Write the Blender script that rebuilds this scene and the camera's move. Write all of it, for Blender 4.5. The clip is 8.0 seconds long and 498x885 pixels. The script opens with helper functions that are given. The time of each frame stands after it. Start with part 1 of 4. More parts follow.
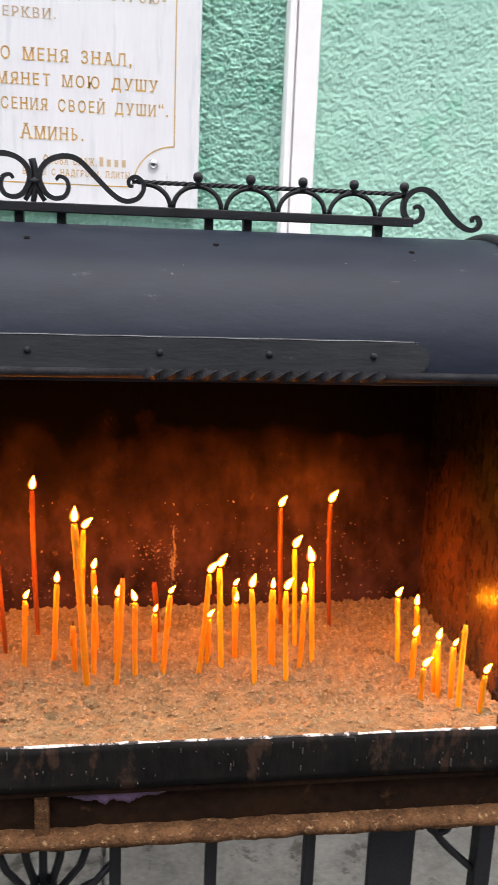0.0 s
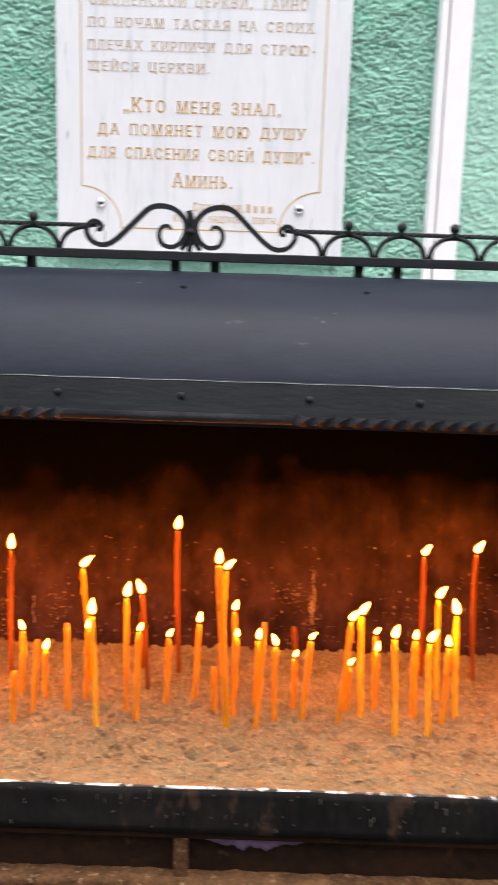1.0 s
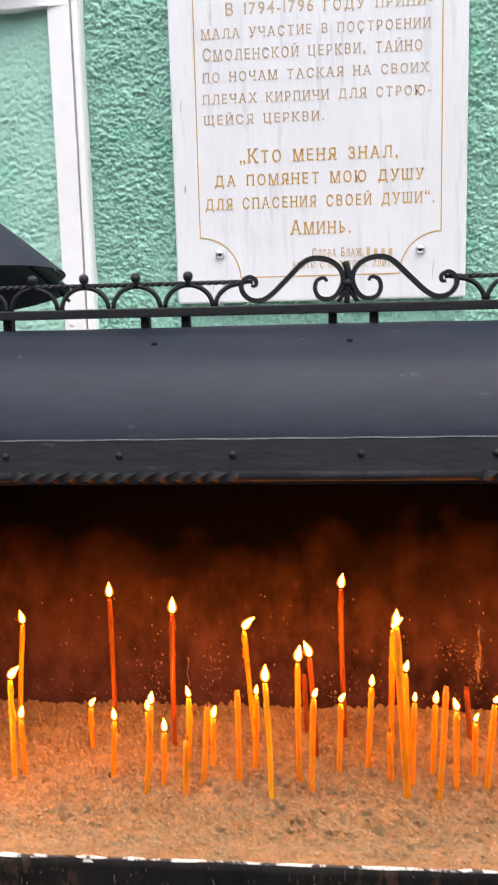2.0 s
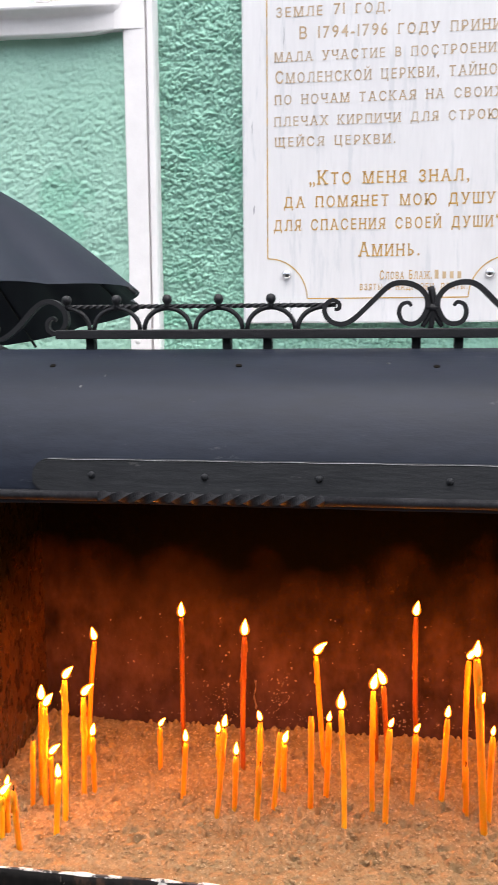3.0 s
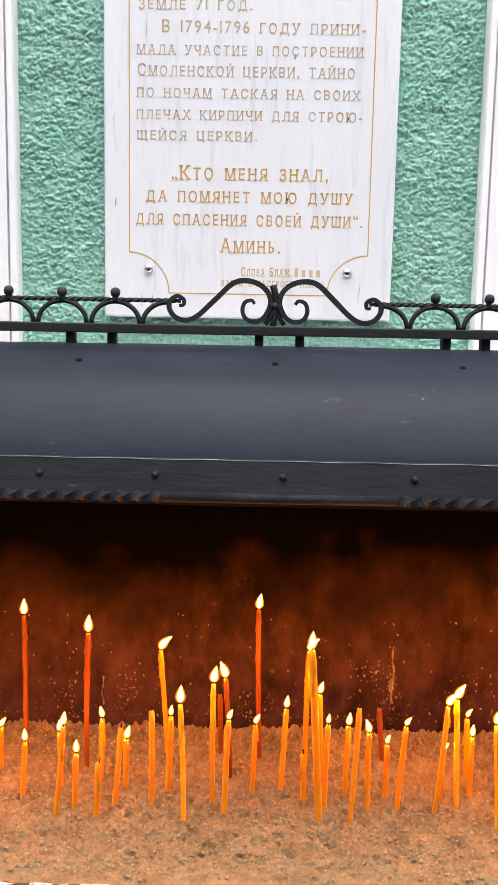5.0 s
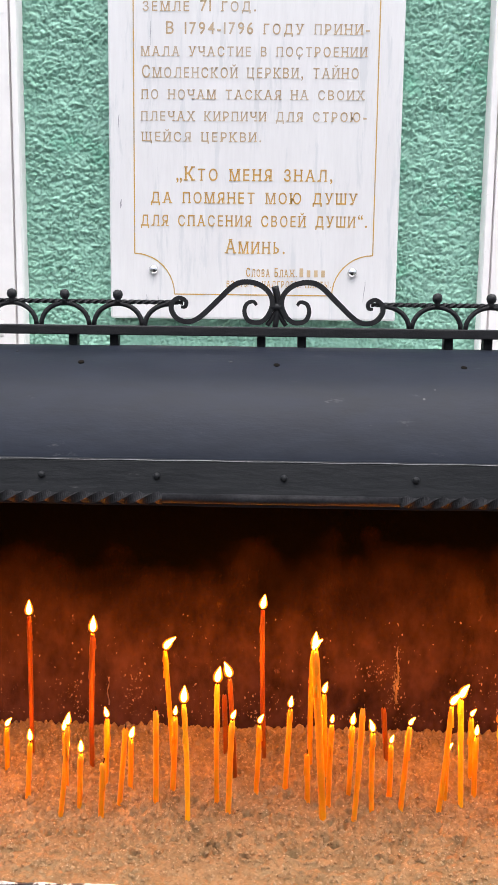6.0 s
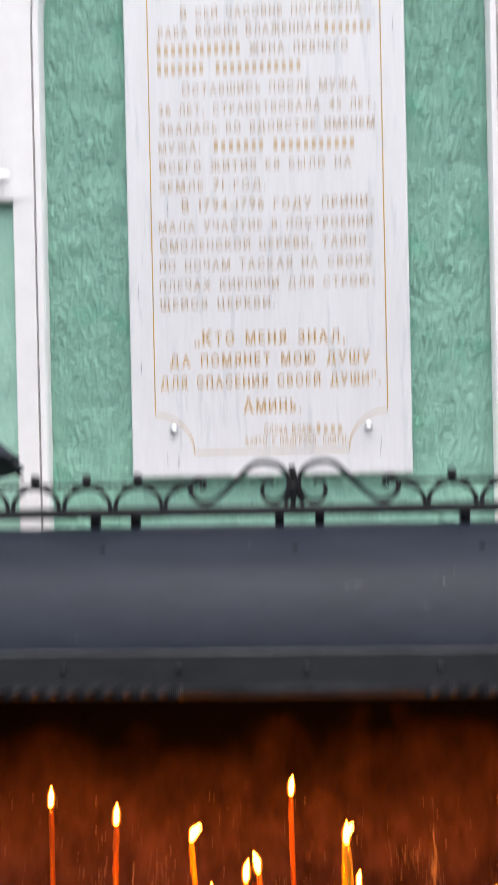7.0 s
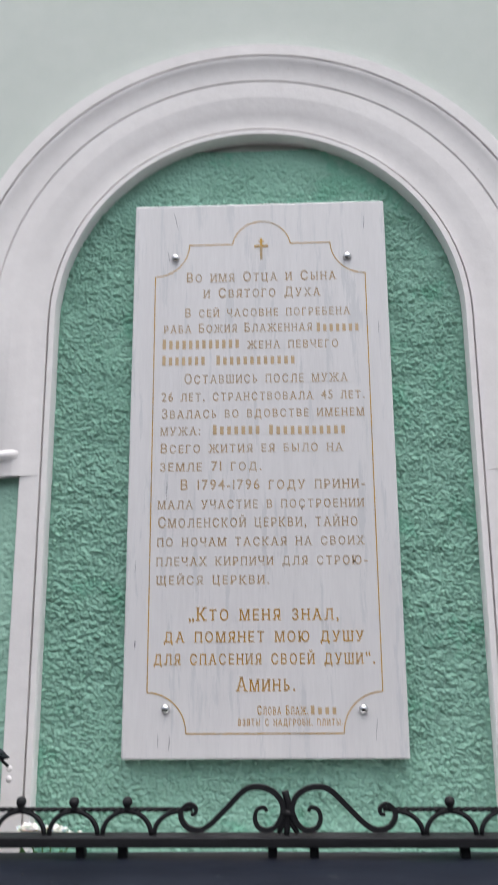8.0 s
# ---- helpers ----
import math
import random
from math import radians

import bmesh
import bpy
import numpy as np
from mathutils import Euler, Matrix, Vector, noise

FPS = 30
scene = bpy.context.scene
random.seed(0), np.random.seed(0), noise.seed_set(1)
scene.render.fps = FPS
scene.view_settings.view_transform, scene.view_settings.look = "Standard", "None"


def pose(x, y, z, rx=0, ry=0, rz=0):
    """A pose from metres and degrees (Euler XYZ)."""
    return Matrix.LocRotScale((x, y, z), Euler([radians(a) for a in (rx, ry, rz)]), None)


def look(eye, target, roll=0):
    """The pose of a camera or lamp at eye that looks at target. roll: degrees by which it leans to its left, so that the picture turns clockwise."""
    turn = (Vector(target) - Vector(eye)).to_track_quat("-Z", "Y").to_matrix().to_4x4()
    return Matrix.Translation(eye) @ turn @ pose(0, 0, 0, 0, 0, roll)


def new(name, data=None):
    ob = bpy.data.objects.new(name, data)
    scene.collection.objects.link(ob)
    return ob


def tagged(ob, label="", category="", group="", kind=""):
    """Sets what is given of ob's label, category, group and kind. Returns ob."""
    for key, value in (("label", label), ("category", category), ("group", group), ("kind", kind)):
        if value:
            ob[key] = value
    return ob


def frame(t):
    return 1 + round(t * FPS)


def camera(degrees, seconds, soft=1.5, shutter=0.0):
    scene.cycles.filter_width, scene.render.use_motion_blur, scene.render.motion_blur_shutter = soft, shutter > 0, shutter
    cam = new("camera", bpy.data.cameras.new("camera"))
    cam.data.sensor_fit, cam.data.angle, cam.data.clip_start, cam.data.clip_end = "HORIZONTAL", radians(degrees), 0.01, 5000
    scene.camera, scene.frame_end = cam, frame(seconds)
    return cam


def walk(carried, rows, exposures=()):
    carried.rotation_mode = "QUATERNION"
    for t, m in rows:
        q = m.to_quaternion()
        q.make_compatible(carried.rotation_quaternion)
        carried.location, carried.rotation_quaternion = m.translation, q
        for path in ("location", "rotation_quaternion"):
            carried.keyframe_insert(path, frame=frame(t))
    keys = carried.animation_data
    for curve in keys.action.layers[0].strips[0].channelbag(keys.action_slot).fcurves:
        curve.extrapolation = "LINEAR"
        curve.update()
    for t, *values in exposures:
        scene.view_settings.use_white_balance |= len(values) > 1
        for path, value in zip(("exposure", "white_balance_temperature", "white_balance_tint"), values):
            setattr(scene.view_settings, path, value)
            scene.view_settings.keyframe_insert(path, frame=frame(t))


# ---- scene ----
cam = camera(31.6, 8.0, soft=1.3, shutter=0.5)
PATH = [
    (0, (0.113, 0.037, 1.539), (0.396, 1.96, 1.066), 2.3),
    (0.5, (0.131, 0.032, 1.544), (0.282, 1.974, 1.09), 1.2),
    (1, (0.093, 0.038, 1.55), (0.081, 1.997, 1.148), 1.8),
    (1.5, (0.038, 0.056, 1.556), (-0.139, 2.006, 1.148), 0.5),
    (1.7, (0.015, 0.066, 1.561), (-0.169, 2.022, 1.188), -1.3),
    (2.8, (-0.058, 0.073, 1.574), (-0.298, 2.039, 1.295), -0.7),
    (3, (-0.063, 0.07, 1.574), (-0.348, 2.029, 1.294), -0.4),
    (3.5, (-0.071, 0.072, 1.575), (-0.38, 2.027, 1.284), -0.3),
    (4, (-0.046, 0.075, 1.579), (-0.178, 2.053, 1.311), 0.0),
    (4.5, (-0.025, 0.073, 1.577), (-0.038, 2.051, 1.286), 1.2),
    (6, (-0.004, 0.068, 1.579), (-0.048, 2.046, 1.285), 0.7),
    (6.5, (-0.003, 0.068, 1.583), (-0.044, 2.052, 1.329), 0.6),
    (6.7, (-0.008, 0.07, 1.591), (-0.03, 2.056, 1.354), 0.9),
    (7, (0.003, 0.061, 1.647), (-0.095, 2.059, 1.637), -1.2),
    (7.5, (0.006, 0.039, 1.736), (-0.042, 2.011, 2.063), -0.2),
    (8, (0.004, 0.015, 1.764), (-0.07, 1.953, 2.253), -0.4),
]
walk(cam, [(t, look(eye, target, roll)) for t, eye, target, roll in PATH],
     exposures=[(0.0, 1.45), (6.5, 1.4), (7.5, 1.0), (8.0, 0.7)])


# ---- world and light ----
world = bpy.data.worlds.new("overcast_sky")
scene.world = world
world.use_nodes = True
wn = world.node_tree
sky = wn.nodes.new("ShaderNodeTexSky")
sky.sky_type, sky.sun_disc = "NISHITA", False
sky.sun_elevation, sky.sun_rotation = radians(78), radians(163)
sky.dust_density, sky.air_density = 4.0, 1.0
pale = wn.nodes.new("ShaderNodeHueSaturation")
pale.inputs["Saturation"].default_value = 0.42
wn.links.new(sky.outputs[0], pale.inputs["Color"])
wn.links.new(pale.outputs[0], wn.nodes["Background"].inputs[0])
wn.nodes["Background"].inputs[1].default_value = 0.15
sun = new("sun", bpy.data.lights.new("sun", "SUN"))
sun.data.energy, sun.data.angle, sun.data.color = 1.5, radians(80), (1.0, 0.98, 0.97)
sun.matrix_world = look((0.3, 0.2, 6.4), (0, 1.2, 1.2))


# ---- materials ----
def material(name, c1, c2, scale=8.0, rough=0.6, rough2=None, metal=0.0, bump=0.0, bump_scale=60.0, spots=None, spot_scale=30.0, spot_size=0.2, stretch=(1, 1, 1), sss=0.0, spec=0.5, relief=0.004):
    """Two tones mixed by noise at two scales, fine relief, and optional spots of a third tone."""
    m = bpy.data.materials.new(name)
    m.use_nodes = True
    n, l = m.node_tree.nodes, m.node_tree.links
    b = n["Principled BSDF"]
    tc = n.new("ShaderNodeTexCoord")
    mp = n.new("ShaderNodeMapping")
    mp.inputs["Scale"].default_value = stretch
    l.new(tc.outputs["Object"], mp.inputs[0])
    def noise_tex(s, detail=6.0, r=0.6):
        t = n.new("ShaderNodeTexNoise")
        t.inputs["Scale"].default_value, t.inputs["Detail"].default_value, t.inputs["Roughness"].default_value = s, detail, r
        l.new(mp.outputs[0], t.inputs[0])
        return t
    big, small = noise_tex(scale), noise_tex(scale * 9)
    add = n.new("ShaderNodeMath")
    add.operation = "MULTIPLY_ADD"
    add.inputs[1].default_value = 0.45
    half = n.new("ShaderNodeMath")
    half.operation = "MULTIPLY"
    half.inputs[1].default_value = 0.55
    l.new(big.outputs[0], half.inputs[0])
    l.new(small.outputs[0], add.inputs[0])
    l.new(half.outputs[0], add.inputs[2])
    ramp = n.new("ShaderNodeValToRGB")
    ramp.color_ramp.elements[0].position, ramp.color_ramp.elements[1].position = 0.34, 0.66
    ramp.color_ramp.elements[0].color, ramp.color_ramp.elements[1].color = (*c1, 1), (*c2, 1)
    l.new(add.outputs[0], ramp.inputs[0])
    colour = ramp.outputs[0]
    if spots:
        v = noise_tex(spot_scale, 8.0, 0.7)
        cut = n.new("ShaderNodeMapRange")
        cut.inputs[1].default_value, cut.inputs[2].default_value = 0.62 - spot_size * 0.3, 0.68 - spot_size * 0.3
        l.new(v.outputs[0], cut.inputs[0])
        mix = n.new("ShaderNodeMix")
        mix.data_type = "RGBA"
        l.new(cut.outputs[0], mix.inputs[0])
        l.new(colour, mix.inputs[6])
        mix.inputs[7].default_value = (*spots, 1)
        colour = mix.outputs[2]
    l.new(colour, b.inputs["Base Color"])
    mr = n.new("ShaderNodeMapRange")
    mr.inputs[3].default_value, mr.inputs[4].default_value = rough, rough if rough2 is None else rough2
    l.new(small.outputs[0], mr.inputs[0])
    l.new(mr.outputs[0], b.inputs["Roughness"])
    b.inputs["Metallic"].default_value = metal
    b.inputs["Specular IOR Level"].default_value = spec
    if sss:
        b.inputs["Subsurface Weight"].default_value = sss
        b.inputs["Subsurface Radius"].default_value = (1.0, 0.45, 0.12)
        b.inputs["Subsurface Scale"].default_value = 0.012
    if bump:
        f = noise_tex(bump_scale, 5.0, 0.65)
        bp = n.new("ShaderNodeBump")
        bp.inputs["Strength"].default_value, bp.inputs["Distance"].default_value = min(1.0, bump), relief
        l.new(f.outputs[0], bp.inputs["Height"])
        l.new(bp.outputs[0], b.inputs["Normal"])
    return m


STUCCO = material("green_stucco", (0.246, 0.465, 0.362), (0.312, 0.54, 0.438), 3.0, 0.85, bump=0.3, bump_scale=260, relief=0.003, spec=0.2, spots=(0.215, 0.47, 0.35), spot_scale=5, spot_size=0.25)
# paler tone of the same stucco for the side panels
STUCCO_PALE = material("paler_green_stucco", (0.315, 0.535, 0.43), (0.385, 0.605, 0.50), 2.5, 0.85, bump=0.3, bump_scale=260, relief=0.003, spec=0.2, spots=(0.275, 0.52, 0.40), spot_scale=4, spot_size=0.2)
PALE = material("pale_green_plaster", (0.525, 0.575, 0.535), (0.575, 0.615, 0.578), 2.0, 0.8, bump=0.1, bump_scale=150)
WHITE = material("white_painted_plaster", (0.745, 0.715, 0.715), (0.825, 0.795, 0.795), 3.0, 0.65, bump=0.25, bump_scale=25, spots=(0.69, 0.66, 0.65), spot_scale=40, spot_size=-0.15)
MARBLE = material("veined_white_marble", (0.645, 0.632, 0.645), (0.71, 0.697, 0.71), 5.0, 0.35, 0.5, bump=0.08, bump_scale=90, spots=(0.60, 0.60, 0.62), spot_scale=9, spot_size=0.25, stretch=(3.2, 3.2, 0.35))
GOLD = material("bright_gold_leaf", (0.30, 0.140, 0.018), (0.68, 0.41, 0.095), 2.6, 0.4, 0.55)
GOLD_FADED = material("faded_gold_leaf", (0.235, 0.145, 0.068), (0.64, 0.475, 0.30), 2.6, 0.5, 0.65)
for m_, worn in ((GOLD, 0.15), (GOLD_FADED, 0.5)):
    # some letters have lost more of their gold than others
    n, l = m_.node_tree.nodes, m_.node_tree.links
    b = n["Principled BSDF"]
    info = n.new("ShaderNodeObjectInfo")
    amount = n.new("ShaderNodeMapRange")
    amount.inputs[1].default_value, amount.inputs[2].default_value, amount.inputs[4].default_value = 0.3, 1.0, worn
    l.new(info.outputs["Random"], amount.inputs[0])
    mix = n.new("ShaderNodeMix")
    mix.data_type = "RGBA"
    l.new(amount.outputs[0], mix.inputs[0])
    l.new(b.inputs["Base Color"].links[0].from_socket, mix.inputs[6])
    mix.inputs[7].default_value = (0.50, 0.44, 0.37, 1)
    l.new(mix.outputs[2], b.inputs["Base Color"])
GOLD_LINE = material("gold_painted_line", (0.48, 0.27, 0.04), (0.60, 0.36, 0.07), 12.0, 0.5, spots=(0.40, 0.30, 0.18), spot_scale=18, spot_size=0.3)
STEEL = material("brushed_steel", (0.55, 0.55, 0.56), (0.7, 0.7, 0.7), 20.0, 0.25, metal=1.0)
HOOD = material("slate_grey_painted_metal", (0.0070, 0.0089, 0.0150), (0.0152, 0.0186, 0.0292), 5.0, 0.38, 0.55, spec=0.12, bump=0.1, bump_scale=90, spots=(0.045, 0.047, 0.053), spot_scale=55, spot_size=-0.10, stretch=(0.4, 1, 1.4))
BAND = material("scuffed_dark_grey_paint", (0.0075, 0.0082, 0.0098), (0.0185, 0.0195, 0.0222), 9.0, 0.45, 0.65, spec=0.17, bump=0.2, bump_scale=80, spots=(0.05, 0.05, 0.05), spot_scale=70, spot_size=-0.05, stretch=(0.3, 1, 1.5))
LIP = material("rubbed_black_iron", (0.006, 0.006, 0.007), (0.024, 0.024, 0.027), 30.0, 0.45, 0.65, spec=0.06, bump=0.2, bump_scale=160)
CHIP = material("chipped_paint", (0.03, 0.031, 0.034), (0.10, 0.10, 0.105), 30.0, 0.6)
SCUFF = material("pale_scratched_paint", (0.018, 0.013, 0.010), (0.085, 0.065, 0.05), 70.0, 0.85)
PALE_EDGE = material("pale_grey_edge", (0.07, 0.07, 0.075), (0.24, 0.24, 0.25), 30.0, 0.5)
IRON = material("black_wrought_iron", (0.006, 0.006, 0.0075), (0.013, 0.013, 0.016), 25.0, 0.45, 0.65, spec=0.3, bump=0.3, bump_scale=180)
SOOT_SHADED = material("sooty_waxed_shaded_sheet_metal", (0.0030, 0.0019, 0.0020), (0.064, 0.031, 0.033), 4.0, 0.75, 0.95, spec=0.02, bump=0.6, bump_scale=45, spots=(0.075, 0.04, 0.035), spot_scale=70, spot_size=-0.02, stretch=(1, 1, 0.6))
BOARD = material("scuffed_black_painted_steel", (0.003, 0.003, 0.003), (0.0125, 0.0105, 0.0095), 14.0, 0.6, 0.85, spec=0.08, bump=0.5, bump_scale=120, spots=(0.034, 0.019, 0.013), spot_scale=34, spot_size=0.22, stretch=(1, 1, 0.4))
RIM = material("chipped_white_waxy_rim", (0.40, 0.37, 0.34), (0.72, 0.68, 0.64), 30.0, 0.5, bump=0.5, bump_scale=150, spots=(0.016, 0.012, 0.010), spot_scale=40, spot_size=0.52)
RUST = material("rusty_dusty_angle_iron", (0.020, 0.009, 0.0045), (0.150, 0.072, 0.032), 34.0, 0.9, spec=0.1, bump=1.0, bump_scale=150, spots=(0.25, 0.155, 0.085), spot_scale=120, spot_size=0.12)
GRIME = material("grimy_dark_sheet_metal", (0.006, 0.0035, 0.0025), (0.030, 0.014, 0.007), 9.0, 0.85, spec=0.08, bump=0.4, bump_scale=90, spots=(0.05, 0.024, 0.012), spot_scale=30, spot_size=0.05)
SAND = material("coarse_beige_sand", (0.120, 0.079, 0.038), (0.230, 0.160, 0.088), 26.0, 0.95, bump=1.0, bump_scale=420, relief=0.0018, spots=(0.38, 0.30, 0.205), spot_scale=260, spot_size=0.05, spec=0.05)
CRUMB = material("coarse_grit", (0.11, 0.071, 0.034), (0.32, 0.232, 0.138), 150.0, 0.9, spec=0.05)
SOOT_WAXED_SHADED = material("wax_glazed_sooty_shaded_metal", (0.005, 0.0025, 0.002), (0.080, 0.029, 0.013), 8.0, 0.12, 0.45, bump=0.6, bump_scale=16, relief=0.008, spec=0.5, spots=(0.20, 0.095, 0.05), spot_scale=60, spot_size=0.02, stretch=(1, 1, 0.6))
OLD_WAX = material("old_spattered_wax", (0.035, 0.020, 0.014), (0.30, 0.21, 0.14), 90.0, 0.5)
for m_ in (SOOT_SHADED, SOOT_WAXED_SHADED):
    # soot and the shade under the hood, painted as ragged black on the upper half
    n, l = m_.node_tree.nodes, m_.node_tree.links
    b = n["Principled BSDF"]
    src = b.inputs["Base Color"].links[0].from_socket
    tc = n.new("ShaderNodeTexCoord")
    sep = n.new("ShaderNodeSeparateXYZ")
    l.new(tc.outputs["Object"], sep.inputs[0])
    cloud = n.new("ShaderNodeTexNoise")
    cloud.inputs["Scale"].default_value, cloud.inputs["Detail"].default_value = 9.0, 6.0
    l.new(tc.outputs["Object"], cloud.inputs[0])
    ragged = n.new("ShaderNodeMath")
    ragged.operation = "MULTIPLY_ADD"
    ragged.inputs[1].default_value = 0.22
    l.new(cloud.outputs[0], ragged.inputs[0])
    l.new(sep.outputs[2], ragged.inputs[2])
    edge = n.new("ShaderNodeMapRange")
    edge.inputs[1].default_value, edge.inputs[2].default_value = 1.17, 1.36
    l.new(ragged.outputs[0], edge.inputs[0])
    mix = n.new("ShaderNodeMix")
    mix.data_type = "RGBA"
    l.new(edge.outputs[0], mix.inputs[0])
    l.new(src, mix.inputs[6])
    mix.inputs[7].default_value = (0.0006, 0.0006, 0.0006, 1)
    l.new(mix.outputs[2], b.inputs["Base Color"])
WAX_Y = material("honey_yellow_beeswax", (0.48, 0.235, 0.005), (0.56, 0.30, 0.009), 20.0, 0.45, 0.55, sss=0.6, spec=0.2)
WAX_O = material("amber_orange_beeswax", (0.39, 0.155, 0.004), (0.47, 0.202, 0.007), 20.0, 0.45, 0.55, sss=0.6, spec=0.2)
WAX_R = material("dark_red_brown_beeswax", (0.108, 0.025, 0.003), (0.165, 0.041, 0.005), 20.0, 0.45, 0.55, sss=0.45, spec=0.2)
WICK = material("charred_wick", (0.004, 0.0035, 0.003), (0.012, 0.01, 0.008), 90.0, 0.95, spec=0.0)
CLOTH = material("black_umbrella_nylon", (0.0125, 0.0155, 0.025), (0.018, 0.022, 0.033), 6.0, 0.55, 0.65, spec=0.16, bump=0.15, bump_scale=400)
STONE = material("wet_grey_paving_stone", (0.034, 0.032, 0.028), (0.125, 0.119, 0.110), 7.0, 0.5, 0.8, bump=0.6, bump_scale=70, spots=(0.024, 0.020, 0.016), spot_scale=10, spot_size=0.2)
EARTH = material("dark_wet_ground", (0.05, 0.05, 0.048), (0.09, 0.088, 0.083), 3.0, 0.8, bump=0.5, bump_scale=40)
PETAL = material("white_petal", (0.78, 0.78, 0.74), (0.86, 0.86, 0.82), 30.0, 0.6, sss=0.1)
LEAF = material("green_leaf", (0.05, 0.14, 0.03), (0.09, 0.22, 0.05), 30.0, 0.5)
VASE = material("white_glazed_vase", (0.7, 0.7, 0.7), (0.78, 0.78, 0.77), 10.0, 0.2)
PURPLE = material("faded_purple_cloth", (0.055, 0.028, 0.062), (0.12, 0.065, 0.125), 30.0, 0.85, bump=0.5, bump_scale=200)
BLUE = material("bright_blue_ribbon", (0.008, 0.03, 0.45), (0.015, 0.06, 0.65), 20.0, 0.4)
GROOVE = material("name_bar_gold", (0.47, 0.335, 0.19), (0.58, 0.435, 0.27), 40.0, 0.5)

FLAME = bpy.data.materials.new("candle_flame")
FLAME.use_nodes = True
fn = FLAME.node_tree
fn.nodes.remove(fn.nodes["Principled BSDF"])
em = fn.nodes.new("ShaderNodeEmission")
em.inputs[0].default_value, em.inputs[1].default_value = (1.0, 0.255, 0.005, 1), 245
fn.links.new(em.outputs[0], fn.nodes["Material Output"].inputs[0])


# see-through orange emission that paints the glow around a flame
GLOW_SHELL = bpy.data.materials.new("flame_mantle")
GLOW_SHELL.use_nodes = True
fn = GLOW_SHELL.node_tree
fn.nodes.remove(fn.nodes["Principled BSDF"])
em = fn.nodes.new("ShaderNodeEmission")
em.inputs[0].default_value, em.inputs[1].default_value = (1.0, 0.19, 0.010, 1), 3.0
clear = fn.nodes.new("ShaderNodeBsdfTransparent")
blend = fn.nodes.new("ShaderNodeMixShader")
blend.inputs[0].default_value = 0.13
fn.links.new(clear.outputs[0], blend.inputs[1])
fn.links.new(em.outputs[0], blend.inputs[2])
fn.links.new(blend.outputs[0], fn.nodes["Material Output"].inputs[0])


# ---- building helpers ----
ORIGIN = {}


def thing(name, at, label, category, group="", kind=""):
    ob = new(name)
    ob.location = at
    ob.empty_display_size = 0.05
    ORIGIN[ob] = Vector(at)
    return tagged(ob, label, category, group, kind)


def part(name, bm, mat, parent=None, label="", smooth=False):
    me = bpy.data.meshes.new(name)
    bmesh.ops.recalc_face_normals(bm, faces=bm.faces)
    bm.to_mesh(me)
    bm.free()
    me.materials.append(mat)
    if smooth:
        me.polygons.foreach_set("use_smooth", [True] * len(me.polygons))
    ob = new(name, me)
    if parent:
        ob.parent = parent
        ob.location = -ORIGIN[parent]
    ORIGIN[ob] = Vector((0, 0, 0))
    if label:
        tagged(ob, label)
    return ob


def box(bm, x0, x1, y0, y1, z0, z1, bevel=0.0, m=None):
    vs = bmesh.ops.create_cube(bm, size=1)["verts"]
    for v in vs:
        v.co = Vector(((x0 + x1) / 2 + v.co.x * (x1 - x0), (y0 + y1) / 2 + v.co.y * (y1 - y0), (z0 + z1) / 2 + v.co.z * (z1 - z0)))
    if bevel:
        es = list({e for v in vs for e in v.link_edges})
        vs = [v for f in bmesh.ops.bevel(bm, geom=es, offset=bevel, segments=2, profile=0.5, affect="EDGES")["faces"] for v in f.verts] + [v for v in vs if v.is_valid]
    if m is not None:
        bmesh.ops.transform(bm, matrix=m, verts=list(set(vs)))
    return bm


def slab(name, dims, mat, parent=None, label="", bevel=0.0, m=None):
    return part(name, box(bmesh.new(), *dims, bevel, m), mat, parent, label)


def smooth_line(pts, steps=6):
    """Catmull-Rom through the points."""
    p = [Vector(q) for q in pts]
    p = [p[0] * 2 - p[1]] + p + [p[-1] * 2 - p[-2]]
    out = []
    for i in range(1, len(p) - 2):
        for k in range(steps):
            t = k / steps
            a, b, c, d = p[i - 1:i + 3]
            out.append(0.5 * ((2 * b) + (c - a) * t + (2 * a - 5 * b + 4 * c - d) * t * t + (3 * b - a - 3 * c + d) * t ** 3))
    out.append(p[-2])
    return out


def sweep(bm, pts, radius, sides=8, flat=1.0, twist=0.0, ends=True, up=None, phase=0.0):
    """A bar along the points; radius: a number or a function of 0..1; flat: the section's depth against its width."""
    pts = [Vector(p) for p in pts]
    rings, n = [], len(pts)
    ref = Vector(up) if up else None
    for i, p in enumerate(pts):
        d = (pts[min(i + 1, n - 1)] - pts[max(i - 1, 0)]).normalized()
        if ref is None:
            ref = Vector((0, 1, 0)) if abs(d.y) < 0.9 else Vector((1, 0, 0))
        side = d.cross(ref).normalized()
        if not up:
            ref = side.cross(d).normalized()
        deep = side.cross(d).normalized() if up else ref
        r = radius(i / max(1, n - 1)) if callable(radius) else radius
        ring = []
        for k in range(sides):
            a = 2 * math.pi * k / sides + twist * i / max(1, n - 1) + phase
            ring.append(bm.verts.new(p + side * (r * math.cos(a)) + deep * (r * flat * math.sin(a))))
        rings.append(ring)
    for a, b in zip(rings, rings[1:]):
        for k in range(sides):
            bm.faces.new((a[k], a[(k + 1) % sides], b[(k + 1) % sides], b[k]))
    if ends:
        bm.faces.new(rings[0][::-1])
        bm.faces.new(rings[-1])
    return bm


